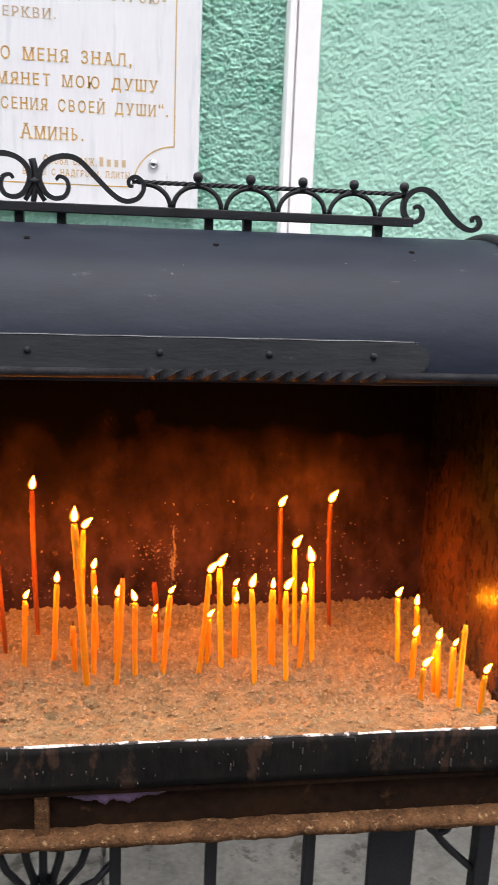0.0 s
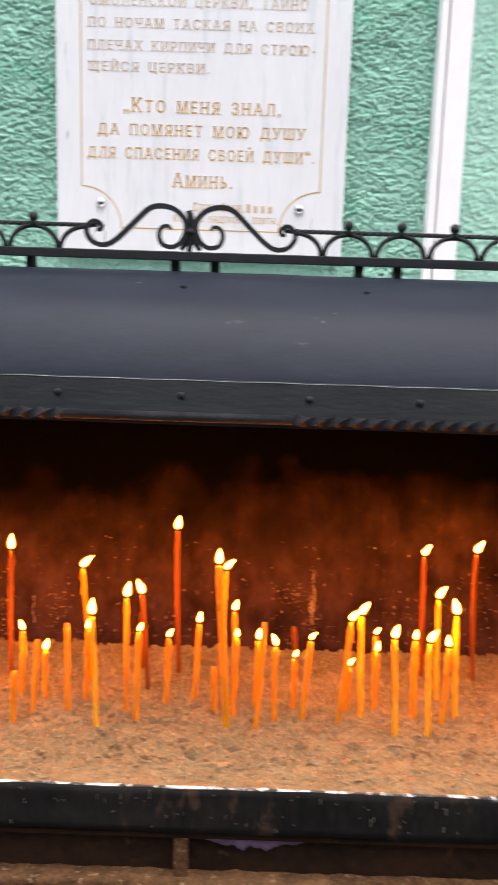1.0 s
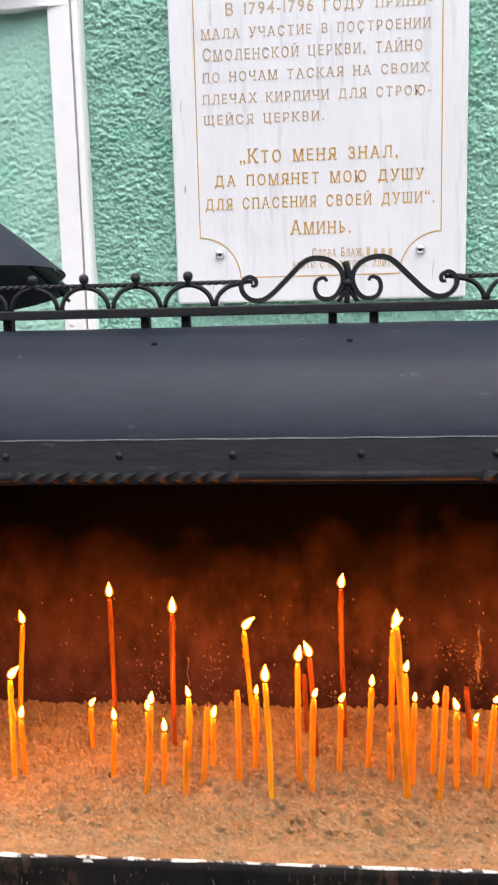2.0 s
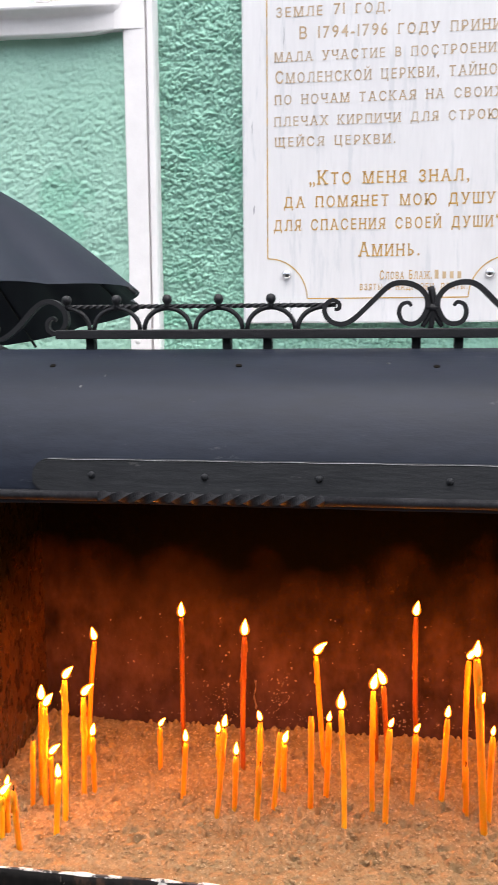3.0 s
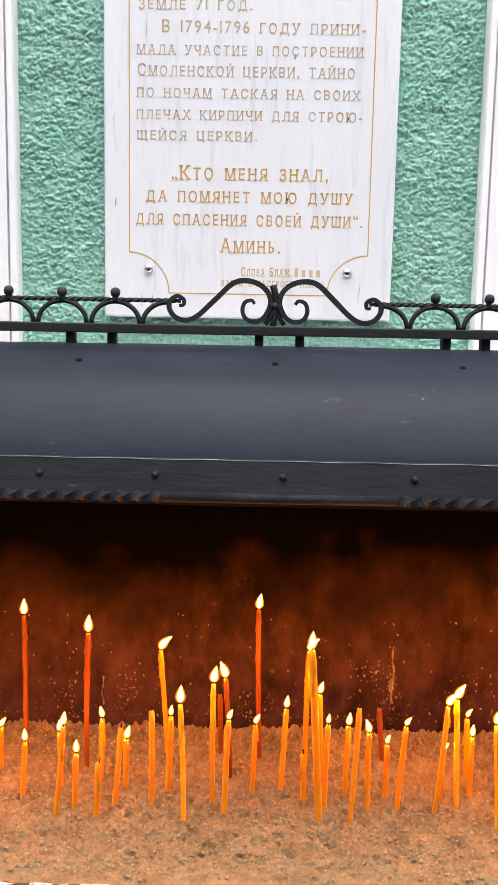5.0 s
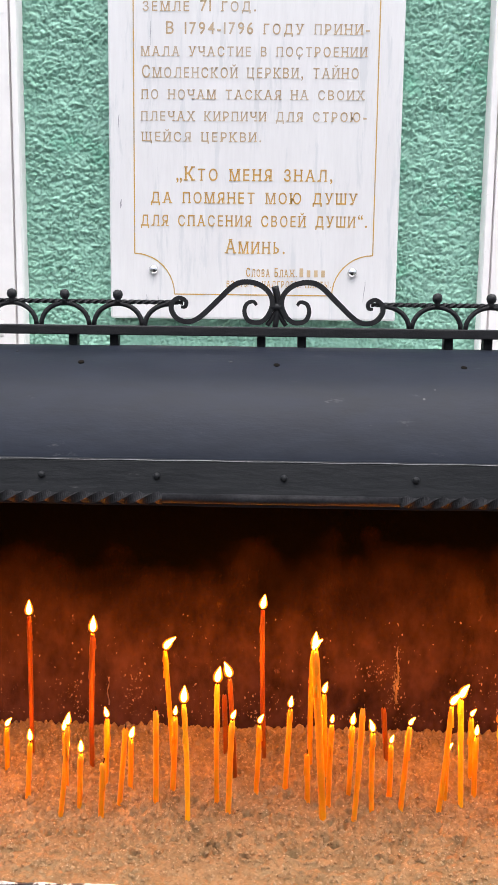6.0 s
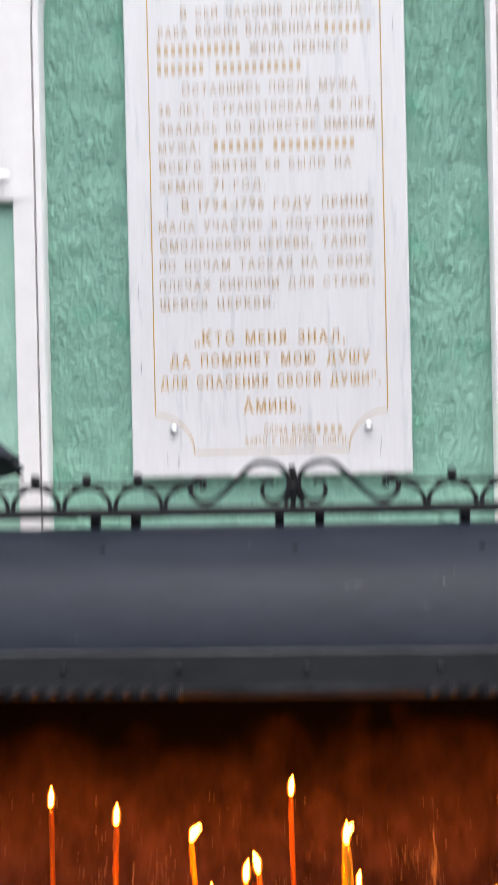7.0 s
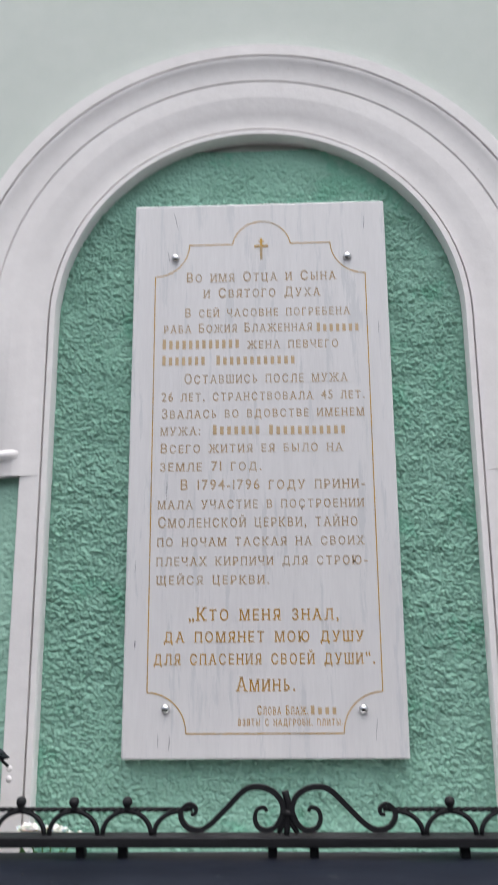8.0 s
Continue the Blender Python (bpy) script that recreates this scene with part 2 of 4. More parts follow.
def bar(name, pts, radius, mat, parent, label="", sides=8, flat=1.0, twist=0.0, up=None, phase=0.0, smooth=True):
    return part(name, sweep(bmesh.new(), pts, radius, sides, flat, twist, True, up, phase), mat, parent, label, smooth)


def lathe(bm, profile, at, segments=16, axis="z"):
    """profile: (radius, height) pairs turned round an upright axis (or one along -y)."""
    rings = []
    for r, h in profile:
        ring = []
        for k in range(segments):
            a = 2 * math.pi * k / segments
            c = (r * math.cos(a), r * math.sin(a), h) if axis == "z" else (r * math.cos(a), -h, r * math.sin(a))
            ring.append(bm.verts.new(Vector(at) + Vector(c)))
        rings.append(ring)
    for a, b in zip(rings, rings[1:]):
        for k in range(segments):
            bm.faces.new((a[k], a[(k + 1) % segments], b[(k + 1) % segments], b[k]))
    bm.faces.new(rings[0][::-1])
    bm.faces.new(rings[-1])
    return bm


def grid(bm, nx, ny, place):
    vs = [[bm.verts.new(place(i / nx, j / ny)) for i in range(nx + 1)] for j in range(ny + 1)]
    for j in range(ny):
        for i in range(nx):
            bm.faces.new((vs[j][i], vs[j][i + 1], vs[j + 1][i + 1], vs[j + 1][i]))
    return vs


def lumps(x, z, amount=1.0):
    """Trowelled rough stucco: rounded lumps about a centimetre across with deep creases, thinner in some patches."""
    wx, wz = noise.noise((x * 38, 5, z * 38)), noise.noise((x * 38, 8, z * 38))
    d = noise.voronoi((x * 92 + 0.9 * wx, 2.3, z * 124 + 0.9 * wz))[0]
    b = noise.noise((x * 75 + 7, 9.2, z * 95))
    c = noise.noise((x * 9, 1.7, z * 9))
    patch = 0.95 + 0.45 * noise.noise((x * 16, 4.1, z * 20))
    e = min(1.0, (d[1] - d[0]) / 0.34)
    return amount * patch * (0.0060 * e * (2 - e) + 0.0038 * b) + 0.003 * c


# ---- ground ----
ground = part("ground", box(bmesh.new(), -60, 60, -60, 60, -0.3, -0.03), EARTH)
tagged(ground, "dark wet ground around the chapel", "ground", kind="structure")
pavement = thing("pavement", (0, 1.2, 0), "wet grey stone paving slabs with open joints", "pavement", kind="structure")
slab_mesh = None
for i in range(-3, 4):
    for j in range(-2, 4):
        if slab_mesh is None:
            first = slab("paving_slab", (-0.346, 0.346, -0.346, 0.346, -0.04, 0), STONE, pavement, bevel=0.006)
            slab_mesh = first.data
            ob = first
        else:
            ob = new("paving_slab", slab_mesh)
            ob.parent = pavement
        ob.location = Vector((i * 0.7 + 0.12 + (0.3 if j % 2 else 0), j * 0.7 - 0.13, random.uniform(-0.006, 0.002))) - ORIGIN[pavement]

# unseen wall, added to hold back low skylight and darken the hood's reflections
tagged(slab("wall_yard", (-14, 14, -6.4, -6.0, -0.1, 4.6), EARTH), "unseen plain dark wall added to block low skylight", "wall", kind="structure")

# ---- chapel wall ----
NX, SPRING, RIN, ROUT = -0.0475, 2.598, 0.5055, 0.7685
FACE, FIELD, PANEL_TOP = 2.05, 2.082, 2.203

# pale upper wall, with the arched recess cut out of it
bm = bmesh.new()
steps = 48
outer = []
arch = [(NX + (ROUT - 0.05) * math.cos(a), SPRING + (ROUT - 0.05) * math.sin(a)) for a in [math.pi * k / steps for k in range(steps + 1)]]
front_lo = [bm.verts.new((x, 2.055, z)) for x, z in arch]
front_hi = [bm.verts.new((4.0 if k == 0 else -4.0 if k == steps else NX + (x - NX) * 5.2, 2.055, SPRING if k in (0, steps) else SPRING + (z - SPRING) * 5.2)) for k, (x, z) in enumerate(arch)]
for k in range(steps):
    bm.faces.new((front_lo[k], front_lo[k + 1], front_hi[k + 1], front_hi[k]))
wall_upper = part("wall_upper", bm, PALE)
tagged(wall_upper, "smooth pale green plaster wall above the arch", "wall", kind="structure")
sol = wall_upper.modifiers.new("thickness", "SOLIDIFY")
sol.thickness, sol.offset = 0.25, 0.0
wall_upper.location.y = 0.125

for sgn, name in ((-1, "wall_left_upper"), (1, "wall_right_upper")):
    xa = NX + sgn * (ROUT - 0.03)
    w = slab(name, (min(xa, sgn * 4), max(xa, sgn * 4), 2.055, 2.28, PANEL_TOP + 0.055, SPRING - 0.001), PALE)
    tagged(w, "smooth pale green plaster wall beside the arch", "wall", kind="structure")


def ring_section(r):
    """Depth of the arch moulding against the distance from its inner edge."""
    keys = ((0.0, 0.0), (0.003, -0.007), (0.0145, -0.007), (0.0165, -0.004), (0.0175, 0.010), (0.0210, 0.010), (0.0220, -0.002), (0.059, -0.002), (0.064, -0.0038),
            (0.085, -0.0055), (0.107, -0.0105), (0.112, -0.0108), (0.154, -0.0115), (0.1562, -0.007), (0.159, -0.0125), (0.178, -0.0135), (0.195, -0.0165), (0.210, -0.0215),
            (0.2155, -0.024), (0.2225, -0.0245), (0.2240, -0.012), (0.2275, -0.012), (0.2285, -0.025), (0.259, -0.026), (0.263, -0.020), (0.263, 0.02))
    return keys


bm = bmesh.new()
keys = ring_section(0)
loop = [(NX - RIN, PANEL_TOP + 0.002)] + [(NX - RIN, SPRING - 0.1)]
rows = []
def ring_row(cx, cz, dx, dz, swell=1.0):
    row = [bm.verts.new((cx + dx * RIN, FIELD + 0.01, cz + dz * RIN))]
    for r, d in keys:
        row.append(bm.verts.new((cx + dx * (RIN + r), FACE + (d if r < 0.106 else d * swell), cz + dz * (RIN + r))))
    return row
FOOT = ((0.001, 0.0), (0.046, 0.0), (0.058, 0.8), (0.066, 1.0))
for up_, swell in FOOT:
    rows.append(ring_row(NX, PANEL_TOP + up_, 1, 0, swell))
for k in range(65):
    a = math.pi * k / 64
    rows.append(ring_row(NX, SPRING, math.cos(a), math.sin(a)))
for up_, swell in FOOT[::-1]:
    rows.append(ring_row(NX, PANEL_TOP + up_, -1, 0, swell))
for a, b in zip(rows, rows[1:]):
    for p, q, r, s in zip(a, a[1:], b[1:], b):
        bm.faces.new((p, q, r, s))
for row in (rows[0], rows[-1]):
    back = bm.verts.new((row[-1].co.x, FIELD + 0.01, row[-1].co.z))
    bm.faces.new(row + [back])
arch_trim = part("trim_arch", bm, WHITE, smooth=False)
tagged(arch_trim, "white moulded plaster arch around the recess", "arch moulding", kind="structure")
for e in arch_trim.data.polygons:
    e.use_smooth = True
arch_trim.data.set_sharp_from_angle(angle=radians(28))

# narrow white strips below the impost, with a small inner step
for sgn, name in ((-1, "trim_left"), (1, "trim_right")):
    strip = thing(name, (NX + sgn * 0.53, 2.05, 1.2), "narrow white painted plaster strip with a stepped edge", "trim", kind="structure")
    bm = bmesh.new()
    sec = [(0.0, FIELD + 0.01)] + [(r, FACE + d) for r, d in keys[:7]] + [(0.070, FACE + 0.001), (0.0725, FACE + 0.004), (0.0725, FIELD + 0.01)]
    ends_ = [[bm.verts.new((NX + sgn * (RIN + r), y, z)) for r, y in sec] for z in np.linspace(0.3, PANEL_TOP + 0.001, 14)]
    for p, q in zip(ends_, ends_[1:]):
        for k in range(len(sec) - 1):
            bm.faces.new((p[k], p[k + 1], q[k + 1], q[k]))
    part("strip", bm, WHITE, strip)
    if sgn < 0:
        for z in (1.545, 1.523):
            part("paint_blob", lathe(bmesh.new(), ((0.008, 0), (0.0075, 0.003), (0.004, 0.005), (0.001, 0.0055)), (NX - 0.56, FACE + 0.003, z), 10, "y"), WHITE, strip, smooth=True)

# soft horizontal ledges at the impost
for sgn, name in ((-1, "ledge_left"), (1, "ledge_right")):
    bm = bmesh.new()
    xa, xb = NX + sgn * (RIN + 0.074), sgn * 3.0
    prof = [(FIELD, 0.004), (FACE - 0.008, -0.002), (FACE - 0.013, 0.0), (FACE - 0.015, 0.004), (FACE - 0.014, 0.032), (FACE - 0.018, 0.037), (FACE - 0.036, 0.046), (FACE - 0.04, 0.052), (FACE - 0.034, 0.060), (FACE - 0.02, 0.064), (FIELD, 0.065)]
    cols = []
    for k in range(13):
        x = xa + (xb - xa) * (k / 12) ** 2
        sag = -0.003 * min(3, k) + 0.002 * math.sin(k * 2.1)
        out = min(1.0, 0.12 + abs(x - xa) / 0.09)
        cols.append([bm.verts.new((x, FACE + (y - FACE) * out if y < FACE else y, PANEL_TOP + 0.002 + z + sag)) for y, z in prof])
    for a, b in zip(cols, cols[1:]):
        for k in range(len(prof) - 1):
            bm.faces.new((a[k], b[k], b[k + 1], a[k + 1]))
    bm.faces.new(cols[0])
    bm.faces.new(cols[-1][::-1])
    tagged(part(name, bm, WHITE, smooth=True), "white rounded plaster ledge above the green panel", "ledge", kind="structure")


# rough green stucco: the recess and the panels at its sides
def stucco(name, x0, x1, z0, z1, y, cell, label, mat=STUCCO, amount=1.0):
    bm = bmesh.new()
    nx, nz = int((x1 - x0) / cell), int((z1 - z0) / cell)
    def place(u, v):
        x, z = x0 + (x1 - x0) * u, z0 + (z1 - z0) * v
        return (x, y - lumps(x, z, amount * (1 - 0.45 * min(1, max(0, (z - z1 + 0.22) / 0.2)))), z)
    grid(bm, nx, nz, place)
    return tagged(part(name, bm, mat, smooth=True), label, "wall", kind="structure")


stucco("wall_recess", NX - RIN - 0.004, NX + RIN + 0.004, 1.31, 3.08, FIELD + 0.003, 0.0025, "rough green stucco in the arched recess")
stucco("wall_left", -1.5, NX - RIN - 0.0715, 1.31, PANEL_TOP + 0.01, FIELD - 0.012, 0.003, "paler rough green stucco panel beside the recess", STUCCO_PALE, 0.52)
stucco("wall_right", NX + RIN + 0.0715, 1.3, 1.31, PANEL_TOP + 0.01, FIELD - 0.012, 0.003, "paler rough green stucco panel beside the recess", STUCCO_PALE, 0.52)
wall_body = slab("wall_core", (-4, 4, FIELD + 0.012, 2.5, -0.1, 6.5), PALE)
tagged(wall_body, "solid masonry core of the chapel wall", "wall", kind="structure")
plinth = slab("wall_plinth", (-4, 4, 1.99, FIELD + 0.01, -0.1, 0.3), STONE, bevel=0.01)
tagged(plinth, "grey stone plinth at the foot of the wall", "plinth", kind="structure")
for sgn in (-1, 1):
    xa, xb = (-4, -1.5) if sgn < 0 else (1.3, 4)
    tagged(slab("wall_far_" + ("left" if sgn < 0 else "right"), (xa, xb, FACE, FIELD + 0.01, 0.3, PANEL_TOP - 0.01), WHITE), "plain white plaster pier", "wall", kind="structure")
low = slab("wall_low", (-1.5, 1.3, FIELD - 0.01, FIELD + 0.01, 0.3, 1.312), STUCCO)
tagged(low, "rough green stucco near the foot of the wall", "wall", kind="structure")
sill = slab("sill", (NX - RIN + 0.002, NX + RIN - 0.002, 1.86, FIELD - 0.02, 1.27, 1.308), WHITE, bevel=0.006)
tagged(sill, "white sill at the foot of the recess", "sill", kind="structure")

# ---- marble plaque ----
PX0, PX1, PZ0, PZ1, PY = -0.361, 0.273, 1.562, 2.908, 2.05
plaque = thing("plaque", ((PX0 + PX1) / 2, PY + 0.015, PZ0), "veined white marble plaque with gold engraved lettering on the chapel wall", "plaque")
slab("marble_slab", (PX0, PX1, PY, FIELD - 0.004, PZ0, PZ1), MARBLE, plaque, bevel=0.004)


def gold_arc(cx, cz, r, a0, a1, n=10):
    return [(cx + r * math.cos(a0 + (a1 - a0) * k / n), cz + r * math.sin(a0 + (a1 - a0) * k / n)) for k in range(n + 1)]


H = math.pi / 2
TZ, BZ, LX, RX = 2.795, 1.616, -0.306, 0.219
NR = 0.085
border = []
border += gold_arc(LX, BZ, NR + 0.003, H, 0)
border += gold_arc(RX, BZ, NR + 0.003, math.pi, H)
border += gold_arc(RX, TZ, NR, -H, -math.pi)
border += gold_arc(-0.039, TZ - 0.012, 0.074, 0.16, math.pi - 0.16, 14)
border += gold_arc(LX, TZ, NR, 0, -H)
border.append(border[0])
bm = bmesh.new()
for (xa, za), (xb, zb) in zip(border, border[1:]):
    d = Vector((xb - xa, 0, zb - za))
    if d.length < 1e-5:
        continue
    nrm = Vector((-d.z, 0, d.x)).normalized() * 0.0012
    a, b = Vector((xa, PY - 0.0006, za)), Vector((xb, PY - 0.0006, zb))
    bm.faces.new([bm.verts.new(v) for v in (a - nrm, b - nrm, b + nrm, a + nrm)])
part("gold_border", bm, GOLD_LINE, plaque, "thin gold border line with notched corners")
bm = bmesh.new()
box(bm, -0.0425, -0.0365, PY - 0.0012, PY + 0.001, 2.752, 2.81)
box(bm, -0.057, -0.022, PY - 0.0011, PY + 0.0012, 2.7855, 2.7915)
box(bm, -0.046, -0.033, PY - 0.001, PY + 0.0012, 2.8, 2.8025)
part("cross", bm, GOLD_LINE, plaque, "small gold cross")
for x, z in ((-0.264, 1.669), (0.175, 1.667), (-0.256, 2.76), (0.176, 2.755)):
    part("screw_cap", lathe(bmesh.new(), ((0.0105, 0), (0.0105, 0.003), (0.009, 0.0065), (0.005, 0.009), (0.001, 0.0098)), (x, PY, z), 16, "y"), STEEL, plaque, "domed steel screw cap", True)


STAIN = material("grey_marble_fissure", (0.22, 0.22, 0.24), (0.36, 0.36, 0.38), 60.0, 0.6)
for x, z, ln, w, lean in ((0.049, 2.112, 0.012, 0.0022, 0.1), (-0.28, 1.585, 0.03, 0.0008, 0.0), (-0.255, 1.578, 0.035, 0.0012, 0.02), (-0.337, 1.80, 0.02, 0.0016, 0.1), (-0.34, 1.97, 0.03, 0.0008, 0.05), (0.20, 1.60, 0.05, 0.0007, 0.1), (-0.25, 2.84, 0.05, 0.0009, -0.25), (0.245, 2.55, 0.03, 0.0009, 0.1), (-0.27, 2.75, 0.03, 0.0009, -0.2), (0.22, 2.83, 0.035, 0.0008, 0.05), (-0.27, 2.14, 0.05, 0.0007, 0.03)):
    bm = bmesh.new()
    rows_ = []
    for t in np.linspace(0, 1, 6):
        c = Vector((x + lean * ln * t + 0.0006 * math.sin(t * 9 + x * 40), PY - 0.0004, z + ln * t))
        ww = w * math.sin(math.pi * (0.06 + 0.88 * t))
        rows_.append((bm.verts.new(c - Vector((ww, 0, 0))), bm.verts.new(c + Vector((ww, 0, 0)))))
    for p, q in zip(rows_, rows_[1:]):
        bm.faces.new((p[0], p[1], q[1], q[0]))
    part("fissure", bm, STAIN, plaque, "thin grey fissure in the marble")
GLYPHS = {}
letters = []


def glyph(ch, gold):
    """A letter's mesh, as wide and high as the font draws it, a little proud of the stone."""
    if (ch, gold) not in GLYPHS:
        if ch in "ЬЫ":
            bm = bmesh.new()
            for x in (0.045,) if ch == "Ь" else (0.045, 0.62):
                box(bm, x - 0.045, x + 0.055, -0.012, 0.0, 0.0, 0.728)
                for z in (0.0, 0.67):
                    box(bm, x - 0.09, x + 0.1, -0.014, 0.0, z, z + 0.058)
            bowl = [[(0.10 + r * 0.34 * math.cos(a), 0.21 + r * 0.21 * math.sin(a)) for a in np.linspace(-H, H, 13)] for r in (1.0, 0.6)]
            for p, q, u, v in zip(bowl[0], bowl[0][1:], bowl[1][1:], bowl[1]):
                bm.faces.new([bm.verts.new((w[0], -0.013, w[1])) for w in (p, q, u, v)])
            bmesh.ops.remove_doubles(bm, verts=bm.verts, dist=0.0005)
            bmesh.ops.recalc_face_normals(bm, faces=bm.faces)
            bmesh.ops.translate(bm, vec=(0.045, 0, 0), verts=bm.verts)
            me = bpy.data.meshes.new("letter")
            bm.to_mesh(me)
            bm.free()
            me.materials.append(gold)
            GLYPHS[ch, gold] = (me, 0.49 if ch == "Ь" else 0.77)
            return GLYPHS[ch, gold]
        cu = bpy.data.curves.new("letter", "FONT")
        cu.body, cu.resolution_u, cu.extrude, cu.offset, cu.bevel_depth = ch, 3, 0.012, 0.009, 0.0
        tmp = new("letter", cu)
        me = bpy.data.meshes.new_from_object(tmp.evaluated_get(bpy.context.evaluated_depsgraph_get()))
        bpy.data.objects.remove(tmp)
        co = np.empty(len(me.vertices) * 3)
        me.vertices.foreach_get("co", co)
        co = co.reshape(-1, 3)
        lo, hi = co[:, 0].min(), co[:, 0].max()
        me.vertices.foreach_set("co", np.stack([co[:, 0] - lo, -co[:, 2], co[:, 1]], 1).ravel())
        if ch.isalpha():
            # slab serifs at the feet and heads of the stems
            bm = bmesh.new()
            bm.from_mesh(me)
            feet = []
            for e in bm.edges:
                a, b = e.verts[0].co, e.verts[1].co
                for level, inward in ((0.0, 1), (0.728, -1)):
                    if abs(a.z - level) < 0.02 and abs(b.z - level) < 0.02 and 0.06 < abs(a.x - b.x) < 0.17:
                        m_ = (a.x + b.x) / 2
                        if all(abs(m_ - q) > 0.05 or level != w for q, w, _, _ in feet):
                            feet.append((m_, level, inward, abs(a.x - b.x) / 2))
            for k, (m_, level, inward, half) in enumerate(feet):
                zs = sorted((level - 0.002 * k * inward, level + (0.055 + 0.003 * k) * inward))
                box(bm, m_ - half - 0.065, m_ + half + 0.065, -0.05 - 0.005 * k, 0.0, zs[0], zs[1])
            # strokes that cross in one letter lie one over the other, not in one plane
            todo, layer = {f for f in bm.faces if all(v.co.y < -0.011 for v in f.verts) and all(v.co.y > -0.013 for v in f.verts)}, 0
            while todo:
                island, edge_ = set(), [todo.pop()]
                while edge_:
                    f = edge_.pop()
                    island.add(f)
                    for v in f.verts:
                        for g in v.link_faces:
                            if g in todo:
                                todo.discard(g)
                                edge_.append(g)
                for v in {v for f in island for v in f.verts}:
                    v.co.y -= 0.006 * layer
                layer += 1
            for f in bm.faces:
                f.smooth = False
            bm.to_mesh(me)
            bmesh.ops.recalc_face_normals(bm, faces=bm.faces)
            bm.to_mesh(me)
            bm.free()
        me.materials.append(gold)
        GLYPHS[ch, gold] = (me, hi - lo)
    return GLYPHS[ch, gold]


def line(text, x0, x1, z0, z1, cap=0.026):
    """One line of small capitals from x0 to x1 on the baseline z0, every letter a piece of its own."""
    spots, x = [], 0.0
    for ch in text:
        if ch == " ":
            x += 0.55
            continue
        k = 1.0 if ch.isupper() or not ch.isalpha() else 0.84
        me, w = glyph(ch.upper(), GOLD if cap > 0.03 or cap < 0.022 else GOLD_FADED)
        spots.append((me, x, k))
        x += w * (k if ch.isalpha() else 0.9) + 0.23
    total = x - 0.23
    sx = (x1 - x0) / total
    for me, px, k in spots:
        ob = new("letter", me)
        ob.parent = plaque
        ob.location = Vector((x0 + px * sx, PY - 0.0003, z0)) - ORIGIN[plaque]
        ob.scale = (sx * k, 0.014, cap * 0.9 * k / 0.728)
        letters.append(ob)


def name_bar(x0, x1, z0, z1):
    """A name, as a row of short plain bars."""
    n = max(3, round((x1 - x0) / 0.0165))
    step = (x1 - x0) / n
    for k in range(n):
        top = z1 - (0.002 if k == 0 else 0.006)
        slab("inscription_bar", (x0 + k * step, x0 + (k + 0.5) * step, PY - 0.0007, PY + 0.001, z0 + 0.001, top), GROOVE, plaque)


line("Во имя Отца и Сына", -0.227, 0.145, 2.694, 2.721, 0.028)
line("и Святого Духа", -0.184, 0.105, 2.651, 2.678, 0.028)
line("В сей часовне погребена", -0.230, 0.177, 2.600, 2.624)
line("раба Божия Блаженная", -0.282, 0.083, 2.559, 2.584)
name_bar(0.095, 0.205, 2.555, 2.581)
name_bar(-0.285, -0.089, 2.516, 2.545)
line("жена певчего", -0.075, 0.146, 2.515, 2.541)
name_bar(-0.285, -0.173, 2.474, 2.502)
name_bar(-0.152, 0.047, 2.473, 2.500)
line("Оставшись после мужа", -0.230, 0.165, 2.427, 2.451, 0.028)
line("26 лет, странствовала 45 лет.", -0.285, 0.205, 2.383, 2.406)
line("Звалась во вдовстве именем", -0.284, 0.202, 2.340, 2.364)
line("мужа:", -0.286, -0.191, 2.298, 2.328)
name_bar(-0.160, -0.040, 2.297, 2.324)
name_bar(-0.025, 0.164, 2.295, 2.322)
line("Всего жития ея было на", -0.285, 0.148, 2.254, 2.278)
line("земле 71 год.", -0.286, -0.045, 2.210, 2.237)
line("В 1794-1796 году прини-", -0.236, 0.197, 2.164, 2.191, 0.028)
line("мала участие в построении", -0.289, 0.193, 2.119, 2.141)
line("Смоленской церкви, тайно", -0.288, 0.177, 2.075, 2.102, 0.028)
line("по ночам таская на своих", -0.289, 0.190, 2.031, 2.055)
line("плечах кирпичи для строю-", -0.290, 0.196, 1.986, 2.011)
line("щейся церкви.", -0.289, -0.030, 1.943, 1.969)
line("„Кто меня знал,", -0.214, 0.126, 1.861, 1.891, 0.033)
line("да помянет мою душу", -0.270, 0.181, 1.813, 1.839, 0.031)
line("для спасения своей души“.", -0.292, 0.204, 1.764, 1.790, 0.031)
line("Аминь.", -0.105, 0.025, 1.706, 1.740, 0.034)
line("Слова Блаж.", -0.059, 0.053, 1.656, 1.678, 0.021)
name_bar(0.059, 0.123, 1.655, 1.677)
line("взяты с надгробн. плиты.", -0.102, 0.129, 1.633, 1.649, 0.018)

# ---- candle stand ----
CX = 0.004
SIDE_L, SIDE_R, BACK, FRONT = -0.556, 0.580, 1.297, 0.895
stand = thing("candle_stand", (CX, 1.15, 0), "black wrought-iron votive candle stand with a curved metal hood", "candle stand")

# curved hood
HALF = 0.588
prof = smooth_line([(0, 0.979, 1.374), (0, 0.981, 1.392), (0, 0.986, 1.414), (0, 0.997, 1.44), (0, 1.018, 1.472), (0, 1.048, 1.501), (0, 1.086, 1.520), (0, 1.135, 1.5315), (0, 1.19, 1.535), (0, 1.245, 1.529), (0, 1.29, 1.512), (0, 1.312, 1.49), (0, 1.315, 1.46)], 4)
bm = bmesh.new()
